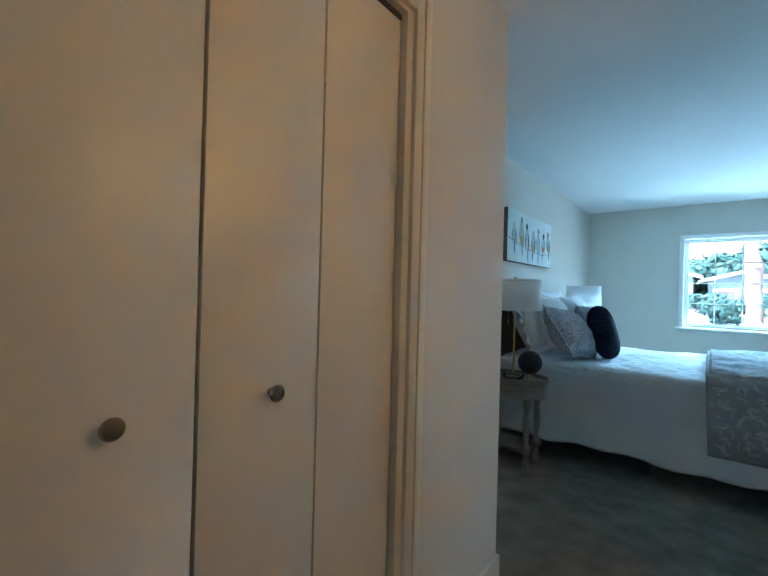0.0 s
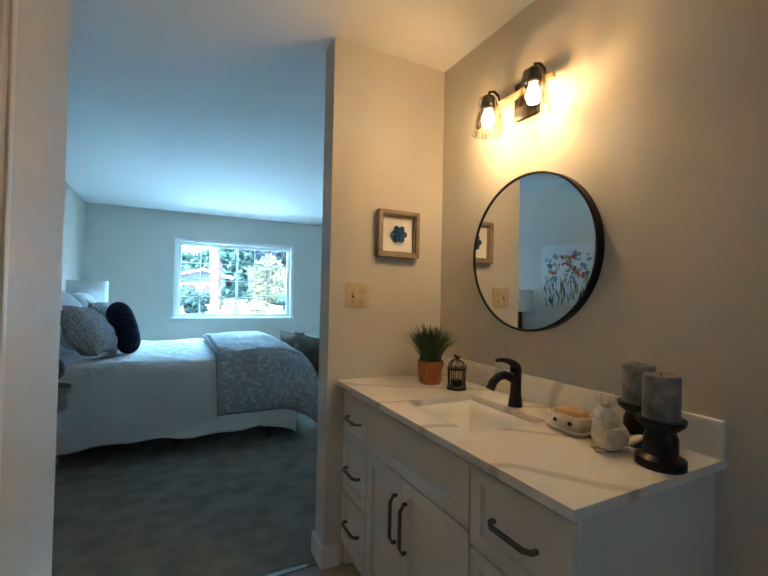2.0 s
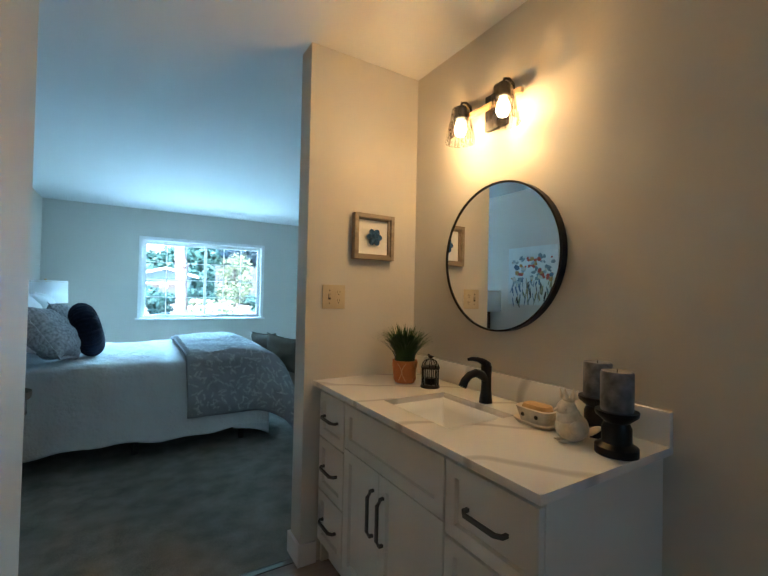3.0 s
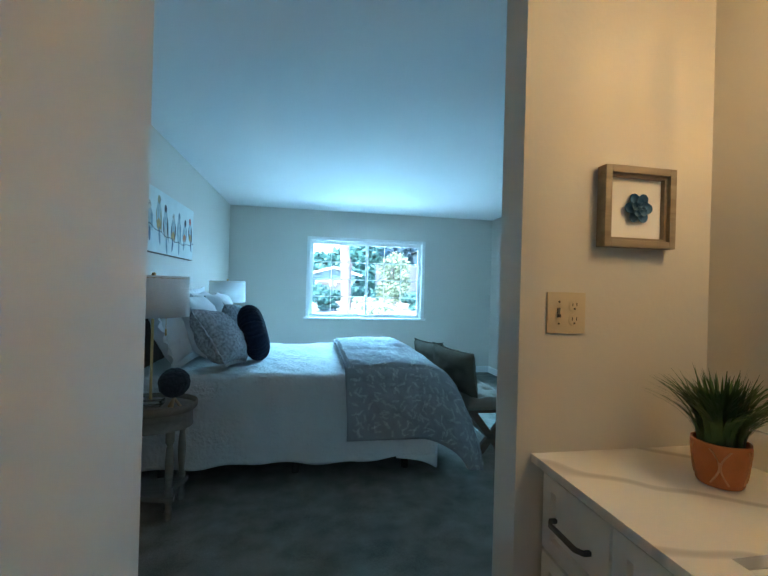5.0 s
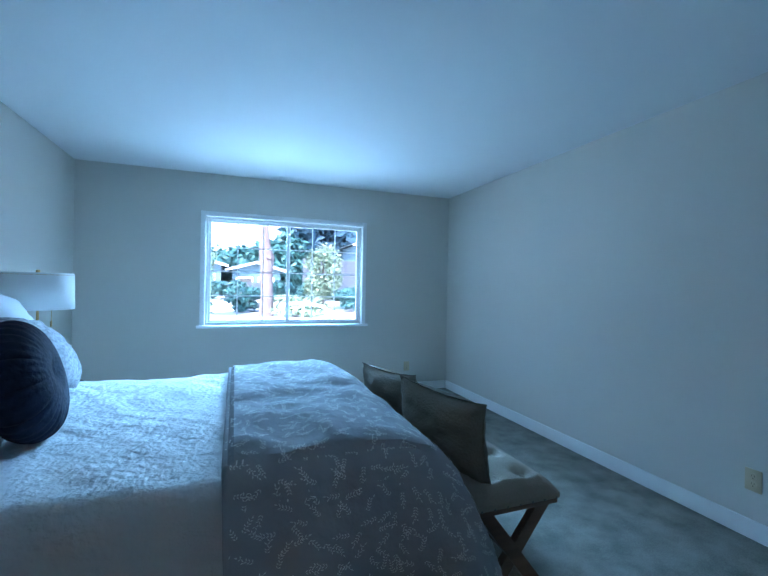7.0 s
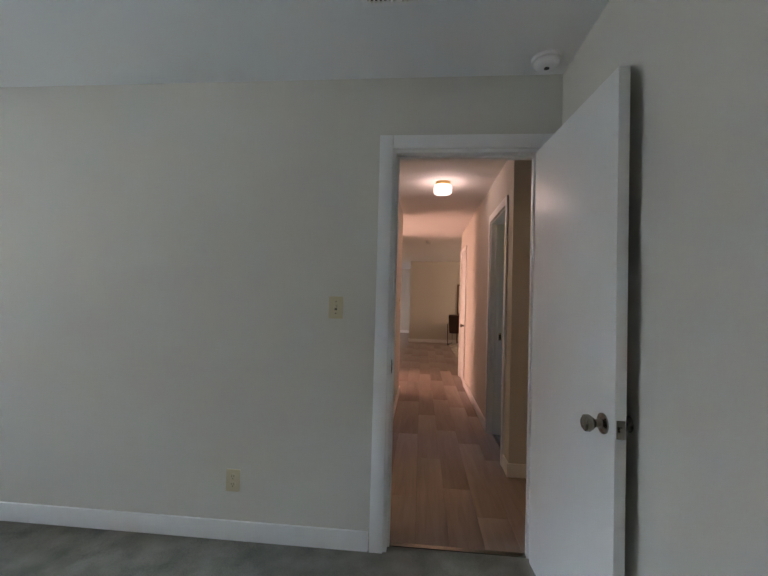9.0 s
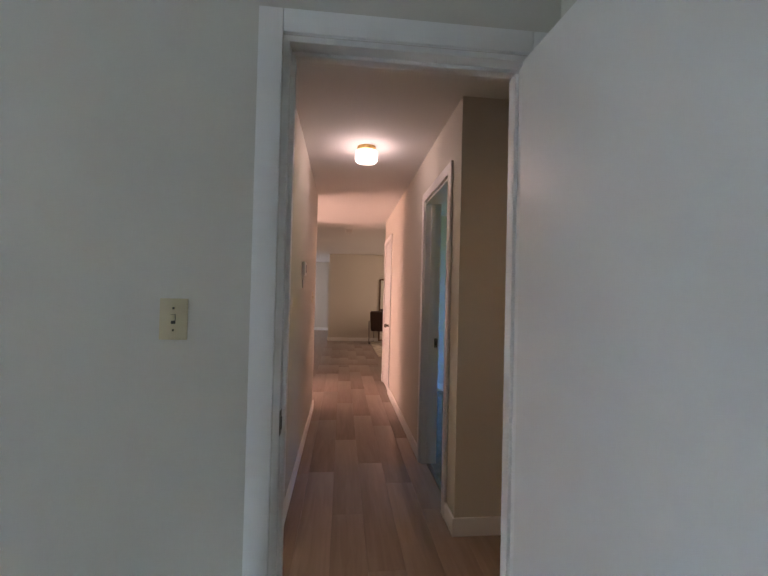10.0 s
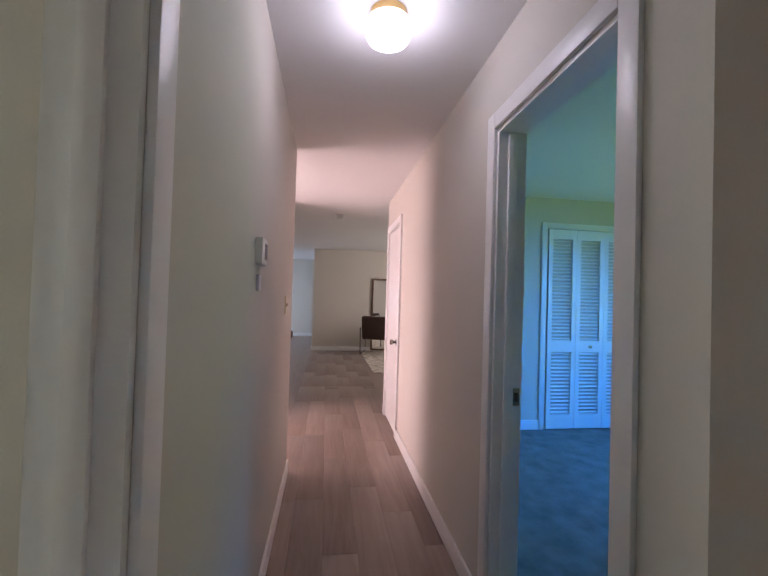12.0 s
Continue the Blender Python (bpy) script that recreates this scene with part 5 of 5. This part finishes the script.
plate("light_switch", (4.36, 3.36, 1.22), -90, "ivory toggle switch plate inside the washroom", 0.074, [("toggle", 0, 0), ("screw", 0, 0.03), ("screw", 0, -0.03)])
plate("light_switch", (6.28, HL, 1.25), 0, "ivory toggle switch plate on the hall wall", 0.074, [("toggle", 0, 0)])

# framed blue flower beside the mirror
sb = thing("shadow_box", (1.424, YS, 1.522), "weathered silver frame holding a blue paper flower", "picture frame")
w, hh, dp = 0.113, 0.113, 0.036
t = 0.02
part("frame", boxes((-w, -w + t, -dp, 0, -hh, hh), (w - t, w, -dp, 0, -hh, hh), (-w + t, w - t, -dp, 0, -hh, -hh + t), (-w + t, w - t, -dp, 0, hh - t, hh), bevel=0.002), M_FRAME, sb)
part("inner_lip", boxes((-w + t, -w + t + 0.008, -dp + 0.012, 0, -hh + t, hh - t), (w - t - 0.008, w - t, -dp + 0.012, 0, -hh + t, hh - t), (-w + t, w - t, -dp + 0.012, 0, -hh + t, -hh + t + 0.008), (-w + t, w - t, -dp + 0.012, 0, hh - t - 0.008, hh - t)), M_FRAME, sb)
part("mat", boxes((-w + t, w - t, -0.010, -0.002, -hh + t, hh - t)), M_PAPER, sb, "white paper mat")
fl = part("flower", lathe([(0.0, 0.0), (0.008, 0.0), (0.006, 0.01), (0.0, 0.012)], 12), M_BLUE, sb, "blue layered paper flower")
fl.matrix_basis = pose(0.004, -0.018, 0, 90, 0, 0)
for ringi, (nn, rr, sz) in enumerate(((6, 0.026, 0.019), (5, 0.014, 0.014))):
    for k in range(nn):
        a_ = 2 * math.pi * k / nn + 0.4 * ringi
        bm = lathe([(0.0, 0.0), (0.7, 0.001), (1.0, 0.006), (0.98, 0.008), (0.7, 0.004), (0.0, 0.003)], 14, sx=sz, sy=sz * 0.85)
        bmesh.ops.transform(bm, matrix=pose(rr * math.cos(a_), rr * math.sin(a_), -0.004 + 0.006 * ringi, 0, 0, math.degrees(a_)), verts=bm.verts)
        part("petal", bm, M_BLUE, fl)

# ---- ceiling things ----
sm = thing("smoke_detector", (3.185, 2.11, H), "white round smoke detector on the ceiling", "smoke detector")
part("base", lathe([(0.0, -0.014), (0.066, -0.014), (0.069, -0.008), (0.069, 0.0), (0.0, 0.0)], 36), M_TRIM, sm)
part("cover", lathe([(0.0, -0.046), (0.03, -0.045), (0.05, -0.038), (0.057, -0.026), (0.057, -0.017), (0.0, -0.017)], 36), M_TRIM, sm)
part("sensor", lathe([(0.0, -0.049), (0.012, -0.048), (0.013, -0.044), (0.0, -0.043)], 14, at=(0.0, 0.0)), M_SLOT, sm)


def vent(x, y, lx, ly, n, label, rz=0):
    v = thing("ceiling_vent", (x, y, H), label, "air vent", rz=rz)
    part("backing", boxes((-lx / 2, lx / 2, -ly / 2, ly / 2, -0.003, -0.001)), M_SLOT, v)
    part("frame", boxes((-lx / 2 - 0.02, lx / 2 + 0.02, -ly / 2 - 0.02, -ly / 2, -0.010, 0), (-lx / 2 - 0.02, lx / 2 + 0.02, ly / 2, ly / 2 + 0.02, -0.010, 0), (-lx / 2 - 0.02, -lx / 2, -ly / 2, ly / 2, -0.010, 0), (lx / 2, lx / 2 + 0.02, -ly / 2, ly / 2, -0.010, 0), (-0.006, 0.006, -ly / 2, ly / 2, -0.009, -0.003)), M_TRIM, v)
    me = mesh_from("slat", boxes((-0.004, 0.004, -ly / 2, ly / 2, -0.012, -0.003)), M_TRIM)
    for i in range(n):
        s = new("slat", me)
        s.parent = v
        s.location.x = -lx / 2 + lx * (i + 0.5) / n
    return v


hl = thing("hall_light", (5.18, 2.485, H), "drum ceiling light with lit opal glass on a metal ring", "ceiling light")
part("canopy", lathe([(0.0, -0.030), (0.066, -0.030), (0.070, -0.026), (0.070, 0.0), (0.0, 0.0)], 40), M_BRASS, hl, "brushed brass canopy")
dif = part("diffuser", lathe([(0.0, -0.118), (0.05, -0.117), (0.076, -0.110), (0.084, -0.095), (0.084, -0.050), (0.079, -0.035), (0.06, -0.0305), (0.0, -0.0305)], 40), M_OPAL, hl, "glowing opal glass")
dif.visible_shadow = False
lamp("hall_bulb_light", "POINT", pose(5.18, 2.485, H - 0.085), 0.68, (1.0, 0.90, 0.95), 0.07)

th = thing("thermostat", (5.22, HL, 1.475), "white wall thermostat with a dim screen", "thermostat")
part("housing", boxes((-0.06, 0.06, -0.026, 0, -0.048, 0.048), bevel=0.005), M_TRIM, th)
part("screen", boxes((-0.01, 0.045, -0.0275, -0.0255, -0.03, 0.03)), M_CANDLE, th, "dim grey screen")
sp = thing("sensor_plate", (5.22, HL, 1.36), "small pale sensor below the thermostat", "sensor")
part("housing", boxes((-0.02, 0.02, -0.012, 0, -0.03, 0.03), bevel=0.003), M_TRIM, sp)

# ---- louvred closet doors in the side bedroom ----
LXF = 7.62
lf = tagged(thing("louvre_frame", (LXF, -0.37, 0), "white frame round the louvred closet", "door frame"), kind="structure")
part("casing", boxes((-0.018, 0, 0.80, 0.86, 0, 2.14), bevel=0.003), M_TRIM, lf)
part("casing", boxes((-0.018, 0, -0.53, -0.47, 0, 2.14), bevel=0.003), M_TRIM, lf)
part("head_casing", boxes((-0.018, 0, -0.47, 0.80, 2.08, 2.14), bevel=0.003), M_TRIM, lf)
slat_me = mesh_from("slat", boxes((-0.011, 0.011, 0, 0.222, -0.0035, 0.0035)), M_TRIM)
for i in range(4):
    y0 = 0.425 - 0.314 * (i + 1)
    lv = thing("louvre_door", (LXF - 0.004, y0, 0), "white louvred bifold closet door panel", "closet door", "louvred closet doors")
    W_ = 0.310
    part("stile", boxes((-0.028, 0, 0, 0.045, 0.015, 2.07)), M_TRIM, lv)
    part("stile", boxes((-0.028, 0, W_ - 0.045, W_, 0.015, 2.07)), M_TRIM, lv)
    for za, zb in ((0.015, 0.16), (0.80, 0.92), (1.97, 2.07)):
        part("rail", boxes((-0.028, 0, 0.045, W_ - 0.045, za, zb)), M_TRIM, lv)
    for za, zb in ((0.16, 0.80), (0.92, 1.97)):
        n = int((zb - za) / 0.036)
        for k in range(n):
            s = new("slat", slat_me)
            s.parent = lv
            s.matrix_basis = pose(-0.014, 0.044, za + (k + 0.5) * (zb - za) / n, 0, -38, 0)
    if i in (1, 2):
        bm = lathe([(0.0, 0), (0.008, 0.0), (0.008, 0.012), (0.016, 0.018), (0.014, 0.026), (0.0, 0.028)], 16)
        bmesh.ops.transform(bm, matrix=pose(-0.028, W_ / 2, 0.86, 0, -90, 0), verts=bm.verts)
        part("knob", bm, M_NICKEL, lv, "small nickel knob")

# ---- living room ----
ch = thing("armchair", (13.0, 1.50, 0), "dark brown leather armchair on a black metal frame", "armchair", rz=75)
part("seat", boxes((-0.30, 0.30, -0.30, 0.32, 0.34, 0.46), bevel=0.03), M_RATTAN, ch, "dark leather seat")
bm = boxes((-0.30, 0.30, -0.06, 0.06, 0, 0.48), bevel=0.03)
bmesh.ops.transform(bm, matrix=pose(0, 0.32, 0.40, -14, 0, 0), verts=bm.verts)
part("backrest", bm, M_RATTAN, ch, "dark leather back")
for s in (-1, 1):
    x = 0.335 * s
    part("side_frame", tube([(x, -0.32, 0.012), (x, -0.32, 0.60), (x, 0.40, 0.60), (x, 0.34, 0.012), (x, -0.32, 0.012)], 0.013, square=True), M_BLACK, ch, "black metal side frame")
pillow("white_cushion", pose(13.0, 1.56, 0.66, -14, 0, 75), 0.42, 0.36, 0.12, M_PILLOW, "white cushion on the armchair", 0.0, 21, 0, "cushion")
lm = thing("leaning_mirror", (13.38, 1.22, 0.016), "tall dark-framed mirror leaning on the far wall", "mirror")
for r in ((-0.02, 0.0, -0.40, -0.36, 0, 1.72), (-0.02, 0.0, 0.36, 0.40, 0, 1.72), (-0.02, 0.0, -0.36, 0.36, 0, 0.04), (-0.02, 0.0, -0.36, 0.36, 1.68, 1.72)):
    part("frame_bar", boxes(r), M_WALNUT, lm)
part("glass", boxes((-0.012, -0.006, -0.36, 0.36, 0.04, 1.68)), M_MIRROR, lm, "mirror glass")
M_RUG = material("cream_rug", (0.52, 0.46, 0.38), 0.97, var=0.5, scale=9, bump=0.5, bump_scale=160, spec=0.1)
solid("area_rug", boxes((10.6, 13.25, -0.6, 1.86, 0.002, 0.012), bevel=0.003), M_RUG, "cream patterned rug on the plank floor", "rug")
bk = solid("basket", lathe([(0.0, 0.0), (0.13, 0.0), (0.16, 0.08), (0.15, 0.22), (0.135, 0.22), (0.14, 0.08), (0.0, 0.02)], 24), M_WALNUT, "brown woven basket on the floor", "basket")
bk.location = (15.9, 3.80, 0.002)

vent(2.712, 2.775, 0.24, 0.12, 14, "slatted white air vent in the bedroom ceiling", 90)
vent(9.25, 2.55, 0.30, 0.10, 12, "slatted air vent in the living room ceiling")

# ---- outside the window ----
M_GROUND = material("pale_gravel", (0.42, 0.40, 0.36), 0.95, var=0.25, scale=0.6, fine=0.4, fine_scale=9)
M_BARK = material("pale_bark", (0.14, 0.095, 0.08), 0.9, var=0.3, scale=7, bump=0.6, bump_scale=18)
M_LEAF = material("green_leaves", (0.035, 0.10, 0.085), 0.6, var=0.6, scale=2.5, fine=0.4, fine_scale=30)
M_PALELEAF = material("silvery_leaves", (0.22, 0.26, 0.15), 0.7, var=0.4, scale=3)
M_CONIFER = material("dark_conifer", (0.012, 0.040, 0.060), 0.7, var=0.6, scale=1.5)
M_SIDING = material("pale_house_siding", (0.09, 0.14, 0.16), 0.8, var=0.06, scale=1.5)
M_ROOF = material("light_roof", (0.55, 0.54, 0.52), 0.85, var=0.12, scale=2)
M_FENCE = wooden("grey_fence_board", (0.04, 0.045, 0.055), (0.085, 0.09, 0.10), 0.85)
G = -0.35


def rise(y, a, b):
    k = min(1.0, max(0.0, (y - a) / (b - a)))
    return k * k * (3 - 2 * k)


def gz(y):
    """The yard climbs a bank behind the window and falls away again past the fences."""
    return G + 0.80 * rise(y, 10.3, 11.6) + 0.25 * rise(y, 12, 21) - 1.05 * rise(y, 23, 31)


def ground_at(u, v):
    x, y = (2 * u - 1) * (6 + 394 * abs(2 * u - 1) ** 3), 7.0 + 26 * v + 674 * v ** 7
    return (x, y, gz(y) + (0.02 * noise.noise(Vector((x * 0.3, y * 0.3, 0))) if v < 0.5 else 0))


setting("ground", sheet(ground_at, 60, 110), M_GROUND, "pale sunlit gravel yard rising behind the house", "ground")


def crown_mesh(rng, lobes, count, size):
    bm = bmesh.new()
    for i in range(count):
        c_, r = rng.choice(lobes)
        d = Vector((rng.gauss(0, 1), rng.gauss(0, 1), rng.gauss(0, 1))).normalized()
        p = Vector(c_) + Vector((d.x * r[0], d.y * r[1], d.z * r[2])) * rng.uniform(0.55, 1.08)
        a = Vector((rng.gauss(0, 1), rng.gauss(0, 1), rng.gauss(0, 0.6))).normalized()
        b = a.cross(d)
        if b.length < 0.1:
            continue
        b.normalize()
        s = size * rng.uniform(0.6, 1.4)
        bm.faces.new([bm.verts.new(p + q_) for q_ in (-a * s, b * s * 0.45, a * s, -b * s * 0.45)])
    return bm


def bush(name, x, y, w, h, mat, label, seed, count=1500, size=0.10):
    rng = random.Random(seed)
    t = thing(name, (x, y, gz(y)), label, "bush" if h < 2.2 else "tree")
    part("stem", tube([(0, 0, 0), (0.05, 0, h * 0.4), (0, 0.05, h * 0.75)], [0.05 + h * 0.02, 0.05, 0.02], 8), M_BARK, t)
    for k in range(3):
        a_ = 2.1 * k + seed
        part("limb", tube([(0, 0, h * 0.3), (w * 0.22 * math.cos(a_), w * 0.22 * math.sin(a_), h * 0.7)], [0.035, 0.01], 6), M_BARK, t)
    lobes = [((rng.uniform(-0.32, 0.32) * w, rng.uniform(-0.3, 0.3) * w, h * rng.uniform(0.16 if h < 2.4 else 0.35, 0.8)), (w * rng.uniform(0.16, 0.28), w * rng.uniform(0.16, 0.28), h * rng.uniform(0.14, 0.24))) for _ in range(13)]
    part("crown", crown_mesh(rng, lobes, count, size), mat, t)


trunk = thing("pruned_tree", (1.54, 13.0, gz(13.0)), "pale trunk of a hard-pruned tree with a knot", "tree")
bm = tube([(0, 0, -0.02), (0.02, 0, 0.5), (0.0, 0.02, 1.0), (0.0, 0, 1.32), (0.0, 0, 1.48), (-0.05, 0, 1.75), (-0.11, 0, 2.5), (-0.13, 0, 3.0)], [0.19, 0.155, 0.15, 0.165, 0.19, 0.14, 0.12, 0.11], 18)
part("trunk", bm, M_BARK, trunk)
part("limb", tube([(-0.02, 0, 1.45), (0.03, -0.16, 1.50), (0.04, -0.20, 1.51)], [0.09, 0.075, 0.06], 12), M_BARK, trunk)
rngc = random.Random(4)
part("crown", crown_mesh(rngc, [((0.2, 0, 3.7), (1.2, 1.0, 0.5)), ((-0.8, 0.3, 3.7), (0.9, 0.8, 0.5))], 700, 0.10), M_LEAF, trunk)

bush("bush", -0.25, 11.9, 1.1, 0.75, M_LEAF, "green leafy bush by the window", 1, 1800, 0.06)
bush("bush", 0.95, 14.2, 1.2, 0.75, M_LEAF, "green leafy bush on the bank", 2, 1800, 0.06)
bush("bush", 2.15, 15.0, 1.1, 0.95, M_LEAF, "green leafy bush beside the trunk", 3, 1500, 0.06)
for k in range(9):
    bush("bush", -1.6 + 1.05 * k, 18.6 + 0.4 * (k % 2), 1.5, 0.50 + 0.14 * (k % 3), M_LEAF, "green shrub growing along the fence", 50 + k, 1300, 0.08)
bush("bush", 4.4, 14.6, 1.6, 0.75, M_LEAF, "low green bush beside the pale shrub", 9, 1500, 0.06)
bush("pale_bush", 3.37, 15.0, 1.15, 2.25, M_PALELEAF, "tall sunlit bush with silvery leaves", 4, 2600, 0.07)
bush("pale_bush", 2.5, 12.9, 1.5, 0.62, M_PALELEAF, "low sunlit bush with silvery leaves", 5, 1500, 0.06)
bush("pale_bush", -0.15, 12.6, 1.25, 2.3, M_PALELEAF, "tall sunlit bush with silvery leaves", 6, 2400, 0.07)
for k, (x, h) in enumerate(((-6.4, 6.0), (-3.6, 5.4), (-1.0, 4.9), (1.4, 5.2), (3.7, 5.7), (5.8, 6.4))):
    bush("leafy_tree", x, 38.5 + 0.7 * (k % 2), 4.4, h, M_LEAF, "broad leafy tree behind the houses", 30 + k, 2600, 0.30)


def conifer(x, y, h, seed):
    rng = random.Random(seed)
    t = thing("conifer", (x, y, gz(y)), "tall dark conifer in the distance", "tree", "distant conifers")
    part("trunk", tube([(0, 0, 0), (0, 0, h)], [0.30, 0.04], 8), M_BARK, t)
    lobes = []
    for k in range(12):
        z = h * (0.12 + 0.85 * k / 12)
        r = 1.9 * (1 - k / 13) + 0.25
        lobes.append(((rng.uniform(-0.3, 0.3), rng.uniform(-0.3, 0.3), z), (r, r, h * 0.06)))
    part("crown", crown_mesh(rng, lobes, 2400, 0.46), M_CONIFER, t)


for i, (x, y, h) in enumerate(((7.2, 40, 12), (9.0, 42, 13.5), (10.8, 39, 11.5), (12.6, 43, 14), (14.8, 40, 12), (17, 44, 14), (6.0, 44, 13), (8.1, 48, 15), (10.0, 49, 15), (11.8, 48, 15), (13.8, 49, 15))):
    conifer(x, y, h, 20 + i)


def house(x, y, w, d, h, label):
    t = thing("house", (x, y, gz(y)), label, "house")
    wl = part("wall", boxes((-w / 2, w / 2, 0, d, 0, h)), M_SIDING, t)
    bm = bmesh.new()
    e = 0.5
    pts = [(-w / 2 - e, h), (0, h + 0.16 * w + 0.08), (w / 2 + e, h)]
    a_ = [bm.verts.new((px, -e, pz)) for px, pz in pts]
    b_ = [bm.verts.new((px, d + e, pz)) for px, pz in pts]
    c_ = [bm.verts.new((px, -e, pz - 0.18)) for px, pz in pts]
    bm.faces.new((a_[0], a_[1], b_[1], b_[0]))
    bm.faces.new((a_[1], a_[2], b_[2], b_[1]))
    bm.faces.new((a_[0], c_[0], c_[1], a_[1]))
    bm.faces.new((a_[1], c_[1], c_[2], a_[2]))
    part("roof", bm, M_ROOF, t)
    bm = bmesh.new()
    bm.faces.new([bm.verts.new((px, -0.02, pz)) for px, pz in ((-w / 2, h - 0.001), (w / 2, h - 0.001), (0, h + 0.16 * w))])
    part("gable", bm, M_SIDING, t)
    for wx in (-w * 0.25, w * 0.2):
        wn = part("window", boxes((wx - 0.6, wx + 0.6, -0.06, -0.001, h * 0.42, h * 0.80)), M_TRIM, t)
        part("pane", boxes((wx - 0.5, wx + 0.5, -0.07, -0.061, h * 0.46, h * 0.76)), M_SLOT, wn)
    return t


house(2.30, 34.0, 3.4, 5, 2.70, "low pale house with a light gable roof")
house(-1.75, 33.0, 3.2, 5, 2.95, "second pale house with a light gable roof")
house(12.3, 33.0, 5, 5, 4.9, "pale neighbouring house with a light roof")
low_fence = thing("fence", (-0.6, 22.0, gz(22)), "low weathered grey board fence below the houses", "fence")
me = mesh_from("board", boxes((0, 0.145, -0.01, 0.01, -0.05, 0.66)), M_FENCE)
for i in range(54):
    o = new("board", me)
    o.parent = low_fence
    o.location.x = -4.2 + 0.15 * i
part("rail", boxes((-4.2, 3.9, 0.011, 0.05, 0.45, 0.54)), M_FENCE, low_fence)
hoop = thing("garden_rail", (2.40, 11.9, gz(11.9)), "low white arched rail in the gravel yard", "garden rail")
part("arch", tube([(-0.62, 0, 0.36), (-0.3, 0, 0.385), (0.05, 0, 0.38), (0.32, 0, 0.33), (0.52, 0, 0.22), (0.64, 0, 0.0)], 0.035, 10), M_TRIM, hoop)
for px in (-0.58, -0.12):
    part("post", tube([(px, 0, -0.02), (px + 0.03, 0, 0.36)], 0.03, 8), M_TRIM, hoop)
fence = thing("fence", (7.9, 21.0, gz(21)), "weathered grey board fence", "fence")
me = mesh_from("board", boxes((0, 0.145, -0.01, 0.01, 0.05, 1.75)), M_FENCE)
for i in range(56):
    o = new("board", me)
    o.parent = fence
    o.location.x = -4.2 + 0.15 * i
for i in range(4):
    part("post", boxes((-4.2 + 2.8 * i, -4.1 + 2.8 * i, 0.011, 0.11, 0, 1.8)), M_FENCE, fence)
part("rail", boxes((-4.2, 4.2, 0.011, 0.05, 1.4, 1.49)), M_FENCE, fence)

# ---- plank floors ----
PW, PL = 0.18, 1.22
plank_me = mesh_from("plank", boxes((0.0004, PL - 0.0004, 0.0004, PW - 0.0004, -0.012, 0), bevel=0.0007), M_PLANK)
hall_floor = setting("floor_hall", boxes((3.38, 16.6, 1.945, 3.0, -0.0125, -0.0118)), M_GROUT, "grey-brown oak vinyl plank floor", "floor")
rngp = random.Random(9)
rest = bmesh.new()


def plank_row(y, x0, x1, parent):
    x = x0 - rngp.uniform(0, PL * 0.8)
    while x < x1:
        a_, b_ = max(x, x0), min(x + PL, x1)
        if b_ - a_ > 0.05:
            if parent and b_ - a_ > PL - 1e-6:
                o = new("plank", plank_me)
                o.parent = parent
                o.location = (a_, y, 0)
            elif parent:
                o = part("plank", boxes((0.0004, b_ - a_ - 0.0004, 0.0004, PW - 0.0004, -0.012, 0), bevel=0.0007), M_PLANK, parent)
                o.location = (a_, y, 0)
            else:
                box(rest, a_ + 0.001, b_ - 0.001, y + 0.001, y + PW - 0.001, -0.012, 0)
        x += PL


for k in range(-4, 6):
    y = 1.945 + PW * k
    plank_row(y, 3.38, 9.6 if k >= 0 else XA, hall_floor)
    if k >= 0:
        plank_row(y, 9.6, 13.4, hall_floor)
for k in range(6, 21):
    plank_row(1.945 + PW * k, 6.756, 16.6, None)
for k in range(-20, 0):
    plank_row(1.945 + PW * k, 8.277, 13.4, None)
plank_row(1.945 + PW * 5, 13.4, 16.6, None)
for k in range(6, 16):
    plank_row(1.945 + PW * k, 3.44, 4.36, None)
for k in range(-14, -4):
    plank_row(1.945 + PW * k, 1.8, 4.312, None)
ob = setting("floor_rooms", rest, M_PLANK, "grey-brown oak plank floor of the further rooms", "floor")
ob["kind"] = "stuff"
van_floor = setting("floor_dressing", boxes((XL, XV, -1.6, 1.93, -0.0125, -0.0118)), M_GROUT, "grey-brown plank floor of the dressing area", "floor")
for k in range(20):
    plank_row(1.925 - PW * (k + 1), XC, XV, van_floor)


def threshold(x0, x1, y0, y1, label):
    setting("threshold", boxes((x0, x1, y0, y1, 0.0, 0.006), bevel=0.002), M_NICKEL, label, "threshold")


threshold(0.09, 1.07, 1.90, 1.935, "metal strip between planks and carpet")
threshold(RX0, RX1, HR - 0.075, HR - 0.045, "metal strip at the side bedroom doorway")
threshold(3.37, 3.40, DY0, DY1, "metal strip at the bedroom doorway")
